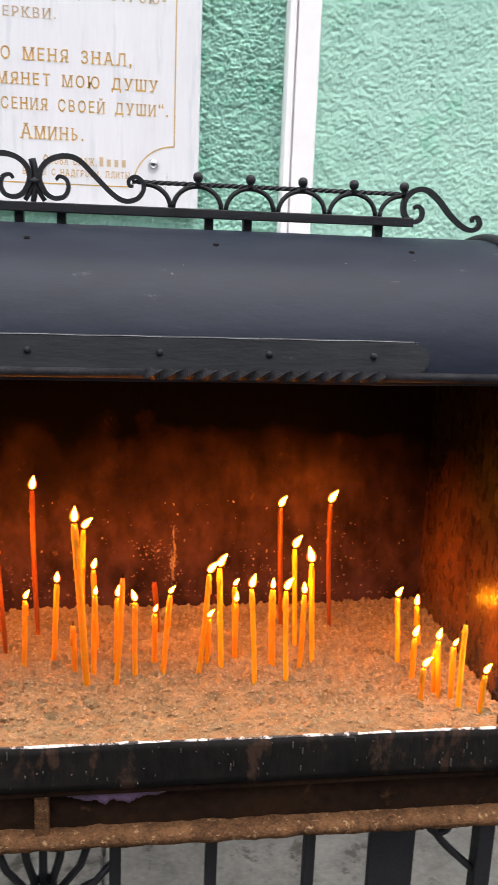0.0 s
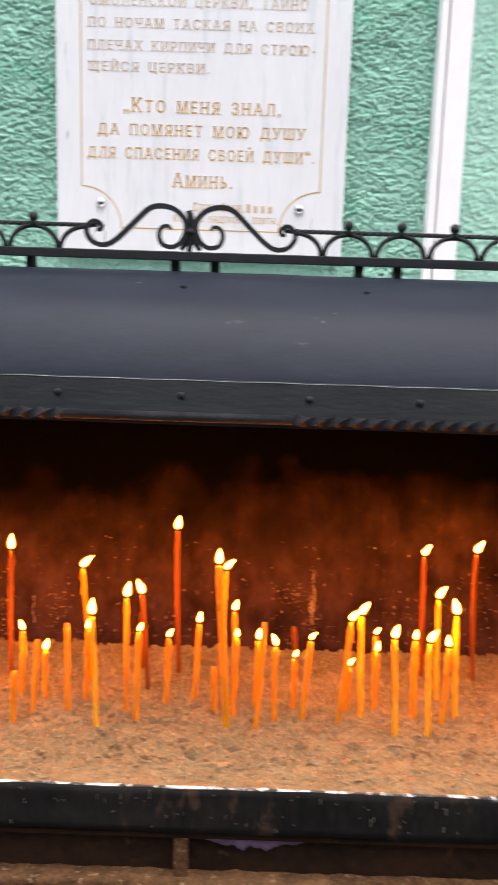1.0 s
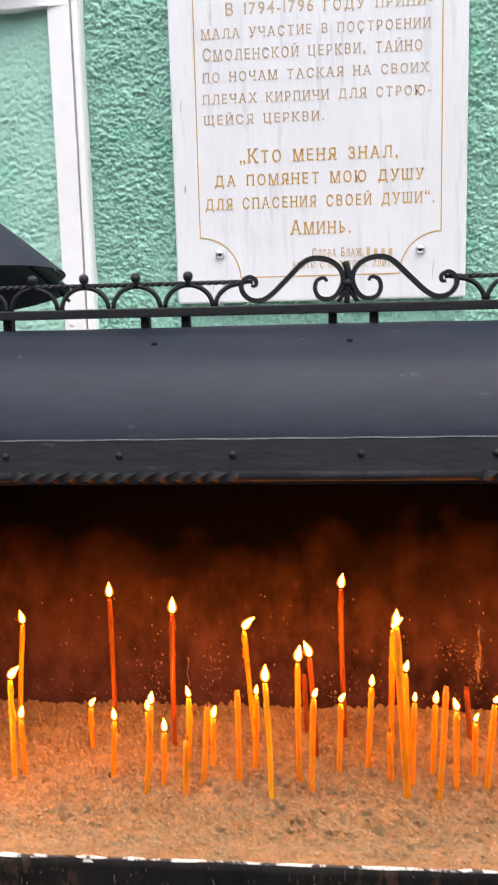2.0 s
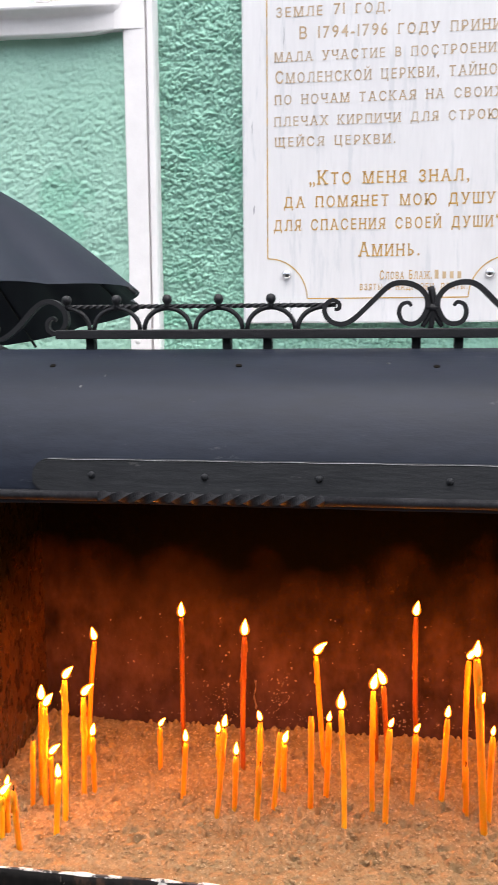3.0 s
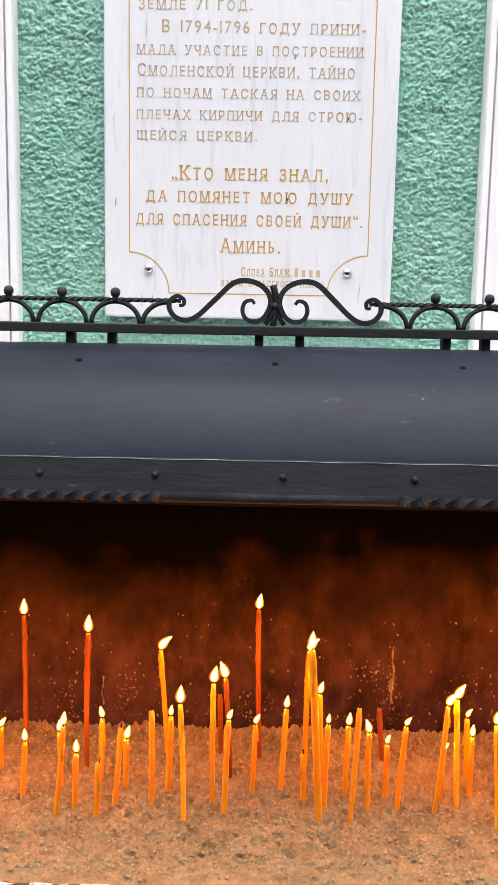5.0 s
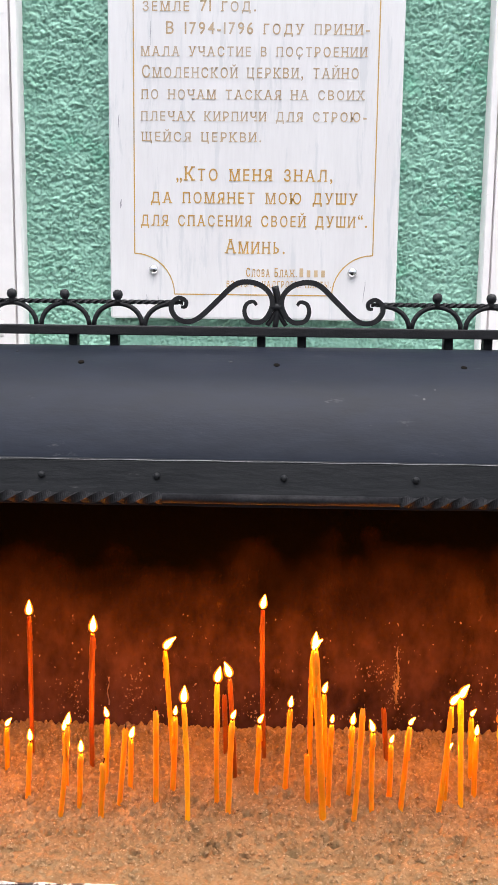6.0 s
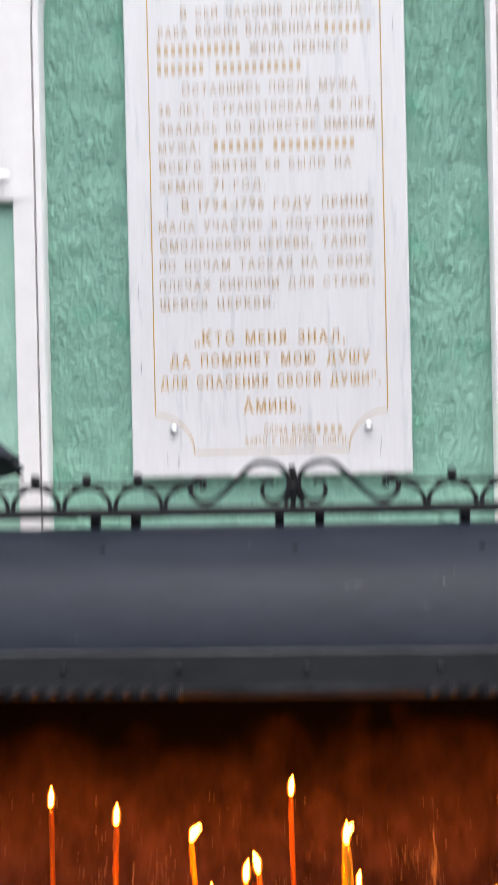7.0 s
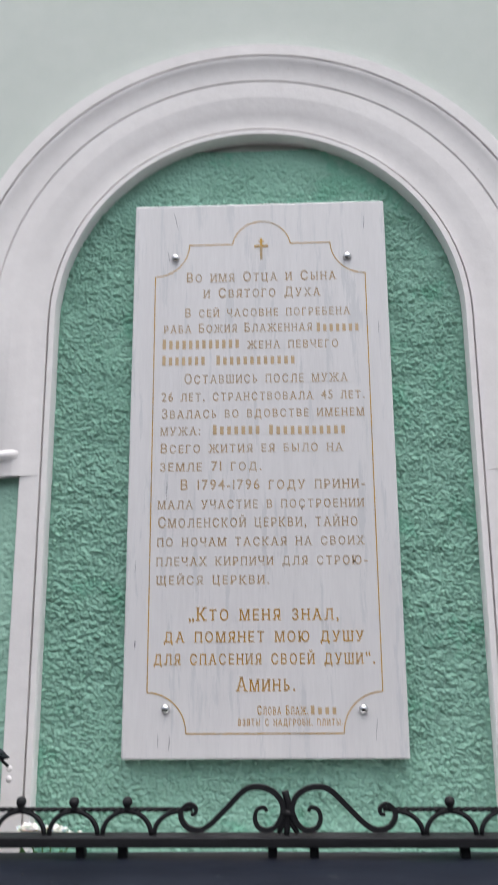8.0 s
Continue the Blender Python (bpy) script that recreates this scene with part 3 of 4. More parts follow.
def hood_place(u, v):
    p = prof[min(len(prof) - 1, round(v * (len(prof) - 1)))]
    x = CX - HALF + 2 * HALF * u
    dent = 0.0012 * noise.noise((x * 5, p.y * 6, 0.3)) + 0.0007 * noise.noise((x * 14, p.z * 9, 4.3))
    return (x, p.y + dent, p.z + dent)
grid(bm, 60, len(prof) - 1, hood_place)
hood = part("hood", bm, HOOD, stand, "slate-grey painted curved sheet-metal hood", True)
s = hood.modifiers.new("sheet", "SOLIDIFY")
s.thickness, s.offset = 0.003, -1
for sgn in (-1, 1):
    x = CX + sgn * (HALF - 0.002)
    bar("hood_rim", [(x, p.y - 0.0005, p.z + 0.001) for p in prof], 0.008, IRON, hood, sides=8)
    bm = bmesh.new()
    for dx in (0, 0.003):
        bm.faces.new([bm.verts.new((x - sgn * (0.012 + dx), p.y + 0.003, p.z - 0.003)) for p in prof])
    bmesh.ops.bridge_loops(bm, edges=bm.edges[:])
    part("end_plate", bm, IRON, hood)
# drain holes, as black discs on the sheet that paint the dark opening
def hood_z(x, y):
    for p, q in zip(prof, prof[1:]):
        if p.y <= y <= q.y:
            break
    z = p.z + (q.z - p.z) * (y - p.y) / max(1e-6, q.y - p.y)
    return z + 1.4 * (0.0012 * noise.noise((x * 5, y * 6, 0.3)) + 0.0007 * noise.noise((x * 14, z * 9, 4.3)))


for k in range(5):
    x = -0.447 + 0.2255 * k + (0.0 if k != 3 else -0.011)
    bm = bmesh.new()
    for dz in (0.0011, -0.002):
        bm.faces.new([bm.verts.new((x + 0.0036 * math.cos(a), 1.082 + 0.0034 * math.sin(a), hood_z(x + 0.0036 * math.cos(a), 1.082 + 0.0034 * math.sin(a)) + dz)) for a in np.linspace(0, 2 * math.pi, 13)[:-1]])
    bmesh.ops.bridge_loops(bm, edges=bm.edges[:])
    part("drain_hole", bm, WICK, hood, "small black disc painting a round drain hole")

for k in range(9):
    x, y, r = random.uniform(-0.5, 0.5), random.uniform(1.03, 1.12), random.choice((0.0008, 0.0011, 0.0018))
    bm = bmesh.new()
    rim_ = [(x + r * random.uniform(0.5, 1.4) * math.cos(a), y + r * random.uniform(0.4, 0.9) * math.sin(a)) for a in np.linspace(0, 2 * math.pi, 8)[:-1]]
    for dz in (0.0010, -0.0015):
        bm.faces.new([bm.verts.new((px, py, hood_z(px, py) + dz)) for px, py in rim_])
    bmesh.ops.bridge_loops(bm, edges=bm.edges[:])
    part("paint_chip", bm, CHIP, hood, "small grey paint chip")

# riveted band with rounded ends
bm = bmesh.new()
outline = []
BX0, BX1 = -0.437, 0.452
for a in np.linspace(-H, H, 9):
    outline.append((BX1 - 0.018 + 0.018 * math.cos(a), 1.4045 + 0.0185 * math.sin(a)))
for a in np.linspace(H, 3 * H, 9):
    outline.append((BX0 + 0.018 + 0.018 * math.cos(a), 1.4045 + 0.0185 * math.sin(a)))
def band_y(z):
    return 0.9795 + max(0, z - 1.386) * 0.22
f = [bm.verts.new((x, band_y(z) - 0.0065, z)) for x, z in outline]
b = [bm.verts.new((x, band_y(z) + 0.004, z)) for x, z in outline]
bm.faces.new(f)
bm.faces.new(b[::-1])
for k in range(len(f)):
    bm.faces.new((f[k], b[k], b[(k + 1) % len(f)], f[(k + 1) % len(f)]))
bmesh.ops.bevel(bm, geom=[e for e in bm.edges if e.verts[0] in f and e.verts[1] in f], offset=0.002, segments=2, affect="EDGES")
band = part("riveted_band", bm, BAND, hood, "flat grey band with rivets along the hood")
# thin pale grey line along the top edge of the band
bar("worn_edge", [(x, band_y(1.423) - 0.0058, 1.4226 + 0.0003 * math.sin(x * 70)) for x in np.linspace(BX0 + 0.018, BX1 - 0.018, 60)], 0.0005, PALE_EDGE, hood, "thin pale grey line along the band edge", 5)
for k, x in enumerate((-0.368, -0.243, -0.121, 0.013, 0.151, 0.270, 0.387)):
    part("rivet", lathe(bmesh.new(), ((0.0038, 0), (0.0038, 0.0015), (0.003, 0.003), (0.0014, 0.0038), (0.0004, 0.004)), (x, band_y(1.407) - 0.0065, 1.4065), 12, "y"), BAND, hood, smooth=True)
# lip bar: plain lengths and twisted lengths, end to end
LZ = 1.3838
for a, b, turn in ((CX - HALF, -0.36, 0), (-0.36, -0.115, 1), (-0.115, 0.135, 0), (0.135, 0.4, 1), (0.4, CX + HALF, 0)):
    n = 120 if turn else 2
    bar("lip_bar", [(a + (b - a) * k / n, 0.9752, LZ) for k in range(n + 1)], 0.0072 if turn else 0.0056, LIP, hood, "twisted iron bar" if turn else "", 4 if turn else 12, 1, 21 * (b - a) / 0.26 if turn else 0, (0, 0, 1), math.pi / 4, not turn)

# ornamental cresting
CY, BARZ = 1.185, 1.560
slab("crest_bar", (CX - 0.478, CX + 0.478, CY - 0.02, CY + 0.02, BARZ - 0.0115, BARZ), IRON, stand, "flat iron bar of the cresting", 0.0012)
for x in (-0.432, -0.252, -0.2, -0.015, 0.036, 0.219, 0.268, 0.44):
    slab("crest_foot", (x - 0.0055, x + 0.0055, CY - 0.008, CY + 0.008, 1.529, BARZ - 0.0105), IRON, stand, bevel=0.0015)


def scroll(pts, x0, z0, kx, kz, flip, name="scroll", r=0.0046):
    line_pts = smooth_line([(x0 + flip * px * kx, CY, z0 - pz * kz) for px, pz in pts], 5)
    return bar(name, line_pts, lambda t: r * (0.55 + 0.45 * math.sin(math.pi * min(1, max(0, t))) ** 0.6), IRON, stand, "", 4, 1.5, 0, (0, 1, 0), math.pi / 4, False)


mid = [(62, 160), (72, 149), (92, 156), (99, 180), (88, 205), (62, 213), (38, 204), (22, 182), (14, 155), (22, 125), (50, 100), (92, 90), (132, 101), (182, 148), (232, 195), (267, 212), (302, 205), (322, 180), (320, 155), (299, 140), (279, 150), (280, 166), (293, 168)]
tail = [(32, 148), (42, 141), (55, 152), (53, 172), (35, 182), (15, 172), (5, 150), (10, 122), (33, 102), (63, 100), (95, 122), (130, 160), (165, 188), (195, 197), (212, 182), (205, 164), (192, 166), (193, 177)]
for flip in (1, -1):
    scroll(mid, CX, BARZ + 0.0025 + 220 * 0.00041, 0.00041, 0.00041, flip, "centre_scroll")
    scroll(tail, CX + flip * 0.466, 1.600 + 0.046, 0.00051, 0.0005, flip, "end_scroll")
    n = 120
    x0, x1 = CX + flip * 0.118, CX + flip * 0.470
    bar("twisted_rod", [(x0 + (x1 - x0) * k / n, CY, 1.5895) for k in range(n + 1)], 0.0031, IRON, stand, "thin twisted iron rod", 4, 1, 60, (0, 0, 1), 0, False)
    for k in range(5):
        x = CX + flip * (0.2 + 0.067 * k)
        part("finial_ball", lathe(bmesh.new(), ((0.0045, -0.008), (0.0034, -0.0045), (0.0036, -0.003), (0.0055, -0.001), (0.0064, 0.0025), (0.0058, 0.006), (0.0036, 0.0083), (0.0008, 0.0091)), (x, CY, 1.5955), 14), IRON, stand, smooth=True)
        lo, hi = (0, math.pi) if k < 4 else ((H, math.pi) if flip > 0 else (0, H))
        bar("crest_arch", [(x + 0.0305 * math.cos(a), CY, BARZ + 0.0275 * math.sin(a)) for a in np.linspace(lo, hi, 17)], 0.0031, IRON, stand, "", 6, 0.9, 0, (0, 1, 0))
    x = CX + flip * 0.1335
    lo, hi = (0, H) if flip > 0 else (H, math.pi)
    bar("crest_arch", [(x + 0.0325 * math.cos(a), CY, BARZ + 0.0275 * math.sin(a)) for a in np.linspace(lo, hi, 9)], 0.0031, IRON, stand, "", 6, 0.9, 0, (0, 1, 0))
bar("centre_stem", smooth_line([(CX - 0.002, CY, BARZ), (CX + 0.001, CY, 1.58), (CX + 0.001, CY, 1.595), (CX - 0.003, CY, 1.611)], 4), lambda t: 0.0035 + 0.001 * t, IRON, stand)
bar("collar", [(CX - 0.0075, CY, 1.585), (CX + 0.0075, CY, 1.585)], 0.0055, IRON, stand, "", 8)
for flip in (1, -1):
    bar("centre_leaf", smooth_line([(CX, CY, 1.582), (CX + flip * 0.006, CY, 1.571), (CX + flip * 0.012, CY, 1.562)], 4), 0.003, IRON, stand)

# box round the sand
slab("back_panel", (SIDE_L - 0.004, SIDE_R + 0.004, BACK, BACK + 0.004, 0.86, 1.47), SOOT_SHADED, stand, "sooty, wax-spattered metal back panel with shade painted on its upper half")
slab("side_panel", (SIDE_L - 0.004, SIDE_L, 0.99, BACK - 0.0005, 0.86, 1.46), SOOT_WAXED_SHADED, stand, "sooty, wax-spattered side panel with shade painted on its upper half")
slab("side_panel", (SIDE_R, SIDE_R + 0.004, 0.99, BACK - 0.0005, 0.86, 1.46), SOOT_WAXED_SHADED, stand, "sooty, wax-spattered side panel with shade painted on its upper half")
for sgn in (-1, 1):
    x = SIDE_L - 0.016 if sgn < 0 else SIDE_R + 0.006
    slab("corner_post", (x, x + 0.012, 0.985, 1.0, 0.0, 1.385), IRON, stand, bevel=0.001)
    slab("corner_post", (x, x + 0.012, BACK - 0.02, BACK - 0.005, 0.0, 1.46), IRON, stand, bevel=0.001)
slab("tray_bottom", (SIDE_L, SIDE_R, FRONT + 0.006, BACK - 0.001, 0.925, 0.931), GRIME, stand)
bm = bmesh.new()
def board_place(u, v):
    x = SIDE_L - 0.02 + (SIDE_R - SIDE_L + 0.015) * u
    w = 0.0016 * noise.noise((x * 9, v * 3, 2.0))
    return (x, FRONT + w, 0.9355 + (0.0535 + 0.0015 * noise.noise((x * 16, 0, 7))) * v + 0.0012 * noise.noise((x * 12, 3, 1)))
grid(bm, 120, 6, board_place)
board = part("front_board", bm, BOARD, stand, "scuffed black metal front board of the tray", True)
s = board.modifiers.new("sheet", "SOLIDIFY")
s.thickness, s.offset = 0.005, 1
bm = bmesh.new()
n = 220
def rim_place(u, v):
    x = SIDE_L - 0.018 + (SIDE_R - SIDE_L + 0.012) * u
    d = 0.0022 * noise.noise((x * 45, 1, 5)) + 0.0012 * noise.noise((x * 140, 1, 5))
    ang = v * math.pi
    return (x, FRONT + 0.003 - (0.0020 + d * 0.6) * math.cos(ang), 0.9885 + (0.0022 + d * 0.7) * math.sin(ang) - (0.003 if v in (0, 1) else 0))
grid(bm, n, 6, rim_place)
part("tray_rim", bm, RIM, stand, "chipped whitish wax-crusted upper rim", True)
scuffs = bmesh.new()
for k in range(110):
    x, z = random.uniform(SIDE_L, SIDE_R - 0.03), 0.939 + 0.046 * random.random() ** 0.8
    w, h = random.uniform(0.0002, 0.0006), random.choice((0.0004, 0.0006, 0.0012, 0.0035)) * random.uniform(0.6, 1.4)
    box(scuffs, x - w, x + w, FRONT - 0.0022, FRONT + 0.001, z - h, min(0.987, z + h))
tagged(part("scuff_marks", scuffs, SCUFF, board, "pale scratches and dried drips on the black paint"), kind="stuff")
for x, w in ((SIDE_R - 0.026, 0.024),):
    slab("corner_angle", (x, x + w, FRONT - 0.003, FRONT + 0.03, 0.93, 0.9905), RUST, stand, "rusty corner angle", 0.002)
for x0, x1 in ((SIDE_L, SIDE_L + 0.004), (SIDE_R - 0.004, SIDE_R)):
    slab("tray_side", (x0, x1, FRONT + 0.006, 0.989, 0.931, 0.985), BOARD, stand)
# recess below the board and the rusty ledge
slab("lower_fascia", (SIDE_L, SIDE_R, FRONT + 0.022, FRONT + 0.026, 0.86, 0.925), GRIME, stand, "grimy sheet below the tray")
bm = bmesh.new()
def ledge_place(u, v):
    x = SIDE_L - 0.02 + (SIDE_R - SIDE_L + 0.04) * u
    q = [(FRONT + 0.021, 0.875), (FRONT + 0.012, 0.8745), (FRONT + 0.004, 0.8715), (FRONT + 0.001, 0.866), (FRONT + 0.002, 0.859), (FRONT + 0.008, 0.8565), (FRONT + 0.026, 0.857)][round(v * 6)]
    w = 0.0016 * noise.noise((x * 40, v * 4, 2)) + 0.001 * noise.noise((x * 130, v * 9, 2))
    return (x, q[0] + w, q[1] + w)
grid(bm, 200, 6, ledge_place)
part("rusty_ledge", bm, RUST, stand, "rusty angle-iron ledge below the tray", True)
for x in (-0.30, 0.026):
    slab("ledge_stub", (x - 0.008, x + 0.008, FRONT + 0.009, FRONT + 0.021, 0.872, 0.936), RUST, stand, bevel=0.002)
# wrought-iron apron below
AY = 0.95
for x in (-0.335, -0.215, -0.098, 0.106, 0.221, 0.342):
    slab("baluster", (x - 0.007, x + 0.007, AY - 0.007, AY + 0.007, 0.3, 0.842), IRON, stand, bevel=0.0015)
    slab("baluster_cap", (x - 0.013, x + 0.013, AY - 0.012, AY + 0.012, 0.838, 0.8575), IRON, stand, bevel=0.003)
for x in (-0.44, 0.447):
    slab("flat_post", (x - 0.029, x + 0.029, AY - 0.006, AY + 0.006, 0.0, 0.8575), IRON, stand, "broad flat iron post", 0.002)
for a in np.radians([28, 52, 74, 90, 106, 128, 152]):
    bar("fan_ray", [(0.022 + 0.03 * math.cos(a), AY, 0.74 + 0.03 * math.sin(a)), (0.022 + 0.07 * math.cos(a), AY, 0.74 + 0.07 * math.sin(a)), (0.022 + 0.09 * math.cos(a), AY, min(0.857, 0.74 + 0.118 * math.sin(a)))], 0.005, IRON, stand, "", 6)
bar("fan_hub", [(0.022, AY, 0.72), (0.022, AY, 0.775)], 0.016, IRON, stand, "", 10)
slab("apron_rail", (SIDE_L, SIDE_R, AY - 0.008, AY + 0.008, 0.285, 0.3), IRON, stand, bevel=0.001)
for sgn in (-1, 1):
    xc = 0.512 if sgn > 0 else -0.505
    pts = [(xc + sgn * (0.03 * math.cos(t) * (1 - t / 9)), AY, 0.825 + 0.028 * math.sin(t) * (1 - t / 9)) for t in np.linspace(0, 7.0, 26)]
    bar("corner_scroll", pts, 0.0045, IRON, stand, "", 6)
    bar("corner_brace", smooth_line([(xc - 0.03, AY, 0.85), (xc, AY, 0.80), (xc + 0.045, AY, 0.755)], 5), 0.005, IRON, stand, "", 6)
    slab("leg", (xc + sgn * 0.055 - 0.011, xc + sgn * 0.055 + 0.011, AY - 0.011, AY + 0.011, 0, 0.8575), IRON, stand, bevel=0.002)

# ---- sand ----
PITS = [(random.uniform(-0.54, 0.56), random.uniform(0.962, 1.27), random.uniform(0.004, 0.009)) for _ in range(230)]
bins = {}
for px, py, pr in PITS:
    for i in (-1, 0, 1):
        for j in (-1, 0, 1):
            bins.setdefault((round(px / 0.03) + i, round(py / 0.03) + j), []).append((px, py, pr))


def sand_z(x, y):
    back = max(0.0, (y - 1.2) / 0.1)
    z = 0.974 + 0.0045 * noise.noise((x * 7, y * 9, 0)) + 0.0035 * noise.noise((x * 34, y * 34, 2)) + 0.0042 * noise.noise((x * 80, y * 80, 5)) + 0.0030 * noise.noise((x * 170, y * 190, 8))
    d = noise.voronoi((x * 95 + 0.8 * noise.noise((x * 50, y * 50, 3)), y * 80, 0.4))[0]
    z += 0.011 * (min(0.6, d[1] - d[0]) - 0.25) * min(1, max(0.08, (y - 0.945) / 0.07))
    z += 0.008 * min(1, max(0, (abs(x - 0.01) - 0.45) / 0.1)) * back
    z += 0.012 * max(0.0, 1 - (y - FRONT) / 0.04) * 0.7
    z -= 0.004 * min(1.0, max(0.0, (y - 1.21) / 0.06))
    for px, py, pr in bins.get((round(x / 0.03), round(y / 0.03)), ()):
        d = math.hypot(x - px, y - py) / pr
        if d < 1.6:
            z += -0.0110 * max(0, 1 - d * d) + 0.0022 * max(0, 1 - (d - 1.15) ** 2 * 6)
    return z


bm = bmesh.new()
grid(bm, 680, 240, lambda u, v: (SIDE_L + 0.001 + (SIDE_R - SIDE_L - 0.002) * u, FRONT + 0.0055 + (BACK - FRONT - 0.007) * v, sand_z(SIDE_L + (SIDE_R - SIDE_L) * u, FRONT + (BACK - FRONT) * v)))
sand = part("sand", bm, SAND, smooth=True)
tagged(sand, "coarse beige sand pitted with candle holes in the tray", "sand", kind="stuff")

verts, faces = [], []
for k in range(20000):
    x, y = random.uniform(SIDE_L + 0.006, SIDE_R - 0.006), random.uniform(FRONT + 0.012, BACK - 0.006)
    r = random.choice((0.0007, 0.001, 0.0013, 0.0018, 0.0026)) * random.uniform(0.8, 1.2)
    z = sand_z(x, y) + r * 0.25
    n0 = len(verts)
    a0 = random.uniform(0, 6.28)
    for j in range(4):
        a = a0 + j * math.pi / 2
        q = r * random.uniform(0.7, 1.2)
        verts.append((x + q * math.cos(a), y + q * math.sin(a), z + r * random.uniform(-0.3, 0.3)))
    verts += [(x + r * random.uniform(-0.4, 0.4), y + r * random.uniform(-0.4, 0.4), z + r * random.uniform(0.6, 1.1)), (x, y, z - r)]
    for j in range(4):
        faces += [(n0 + j, n0 + (j + 1) % 4, n0 + 4), (n0 + (j + 1) % 4, n0 + j, n0 + 5)]
me = bpy.data.meshes.new("sand_crumbs")
me.from_pydata(verts, [], faces)
me.materials.append(CRUMB)
crumbs = tagged(new("sand_crumbs", me), "coarse grit and crumbs lying on the sand", "sand", kind="stuff")
ORIGIN[crumbs] = Vector((0, 0, 0))

# wax spatter and drips on the box's inner faces
spatter = bmesh.new()
PATCHES = ((-0.285, 1.008, 0.018, 0.016), (-0.20, 1.02, 0.012, 0.022), (0.19, 1.055, 0.0028, 0.026), (0.186, 1.03, 0.006, 0.02), (0.155, 1.06, 0.012, 0.01), (0.33, 1.03, 0.03, 0.025), (0.44, 1.06, 0.02, 0.03), (-0.02, 1.0, 0.05, 0.014))
for k in range(1500):
    px, z = random.uniform(SIDE_L + 0.01, SIDE_R - 0.01), 0.985 + 0.16 * random.random() ** 2.6
    if k % 2:
        cx_, cz_, sx_, sz_ = PATCHES[k // 2 % len(PATCHES)]
        px, z = random.gauss(cx_, sx_), max(0.98, random.gauss(cz_, sz_))
    r = random.choice((0.0003, 0.0003, 0.0005, 0.0008)) * random.uniform(0.7, 1.3)
    side = random.random()
    prof_ = ((r, 0), (r * 0.8, r * 0.4), (r * 0.3, r * 0.55))
    if side < 0.72:
        bm = lathe(bmesh.new(), prof_, (0, 0, 0), 6, "y")
        m_ = Matrix.Translation((px, BACK, z)) @ pose(0, 0, 0, 0, random.uniform(-35, 35), 0) @ Matrix.Diagonal((random.uniform(0.7, 1.6), 1, random.uniform(0.8, 3.2), 1))
    else:
        bm = lathe(bmesh.new(), prof_, (0, 0, 0), 6, "y")
        flip = side < 0.86
        m_ = Matrix.Translation((SIDE_L if flip else SIDE_R, random.uniform(1.01, BACK - 0.01), z)) @ pose(0, 0, 0, 0, 0, 90 if flip else -90) @ Matrix.Diagonal((1, 1, random.uniform(0.8, 3.0), 1))
    bmesh.ops.transform(bm, matrix=m_, verts=bm.verts)
    tmp_me = bpy.data.meshes.new("spatter")
    bm.to_mesh(tmp_me)
    bm.free()
    spatter.from_mesh(tmp_me)
    bpy.data.meshes.remove(tmp_me)
tagged(part("wax_spatter", spatter, OLD_WAX, stand, "old wax spattered on the metal"), kind="stuff")
for x, z0, z1, r in ((0.190, 1.012, 0.088, 0.0015), (0.187, 1.03, 0.03, 0.0012), (0.43, 1.03, 0.09, 0.0009), (-0.235, 1.0, 0.045, 0.001)):
    pts = [(x + 0.0015 * math.sin(t * 9 + x * 50), BACK - 0.0005, z0 + z1 * t) for t in np.linspace(0, 1, 9)]
    bar("wax_drip", pts, lambda t, r=r: r * (1 + 0.5 * math.sin(t * 23)) * (1.1 - 0.6 * t), OLD_WAX, stand, sides=6)

# ---- candles ----
WAX = {"y": WAX_Y, "o": WAX_O, "r": WAX_R}
TONE = {"y": "honey-yellow", "o": "amber-orange", "r": "dark red-brown"}


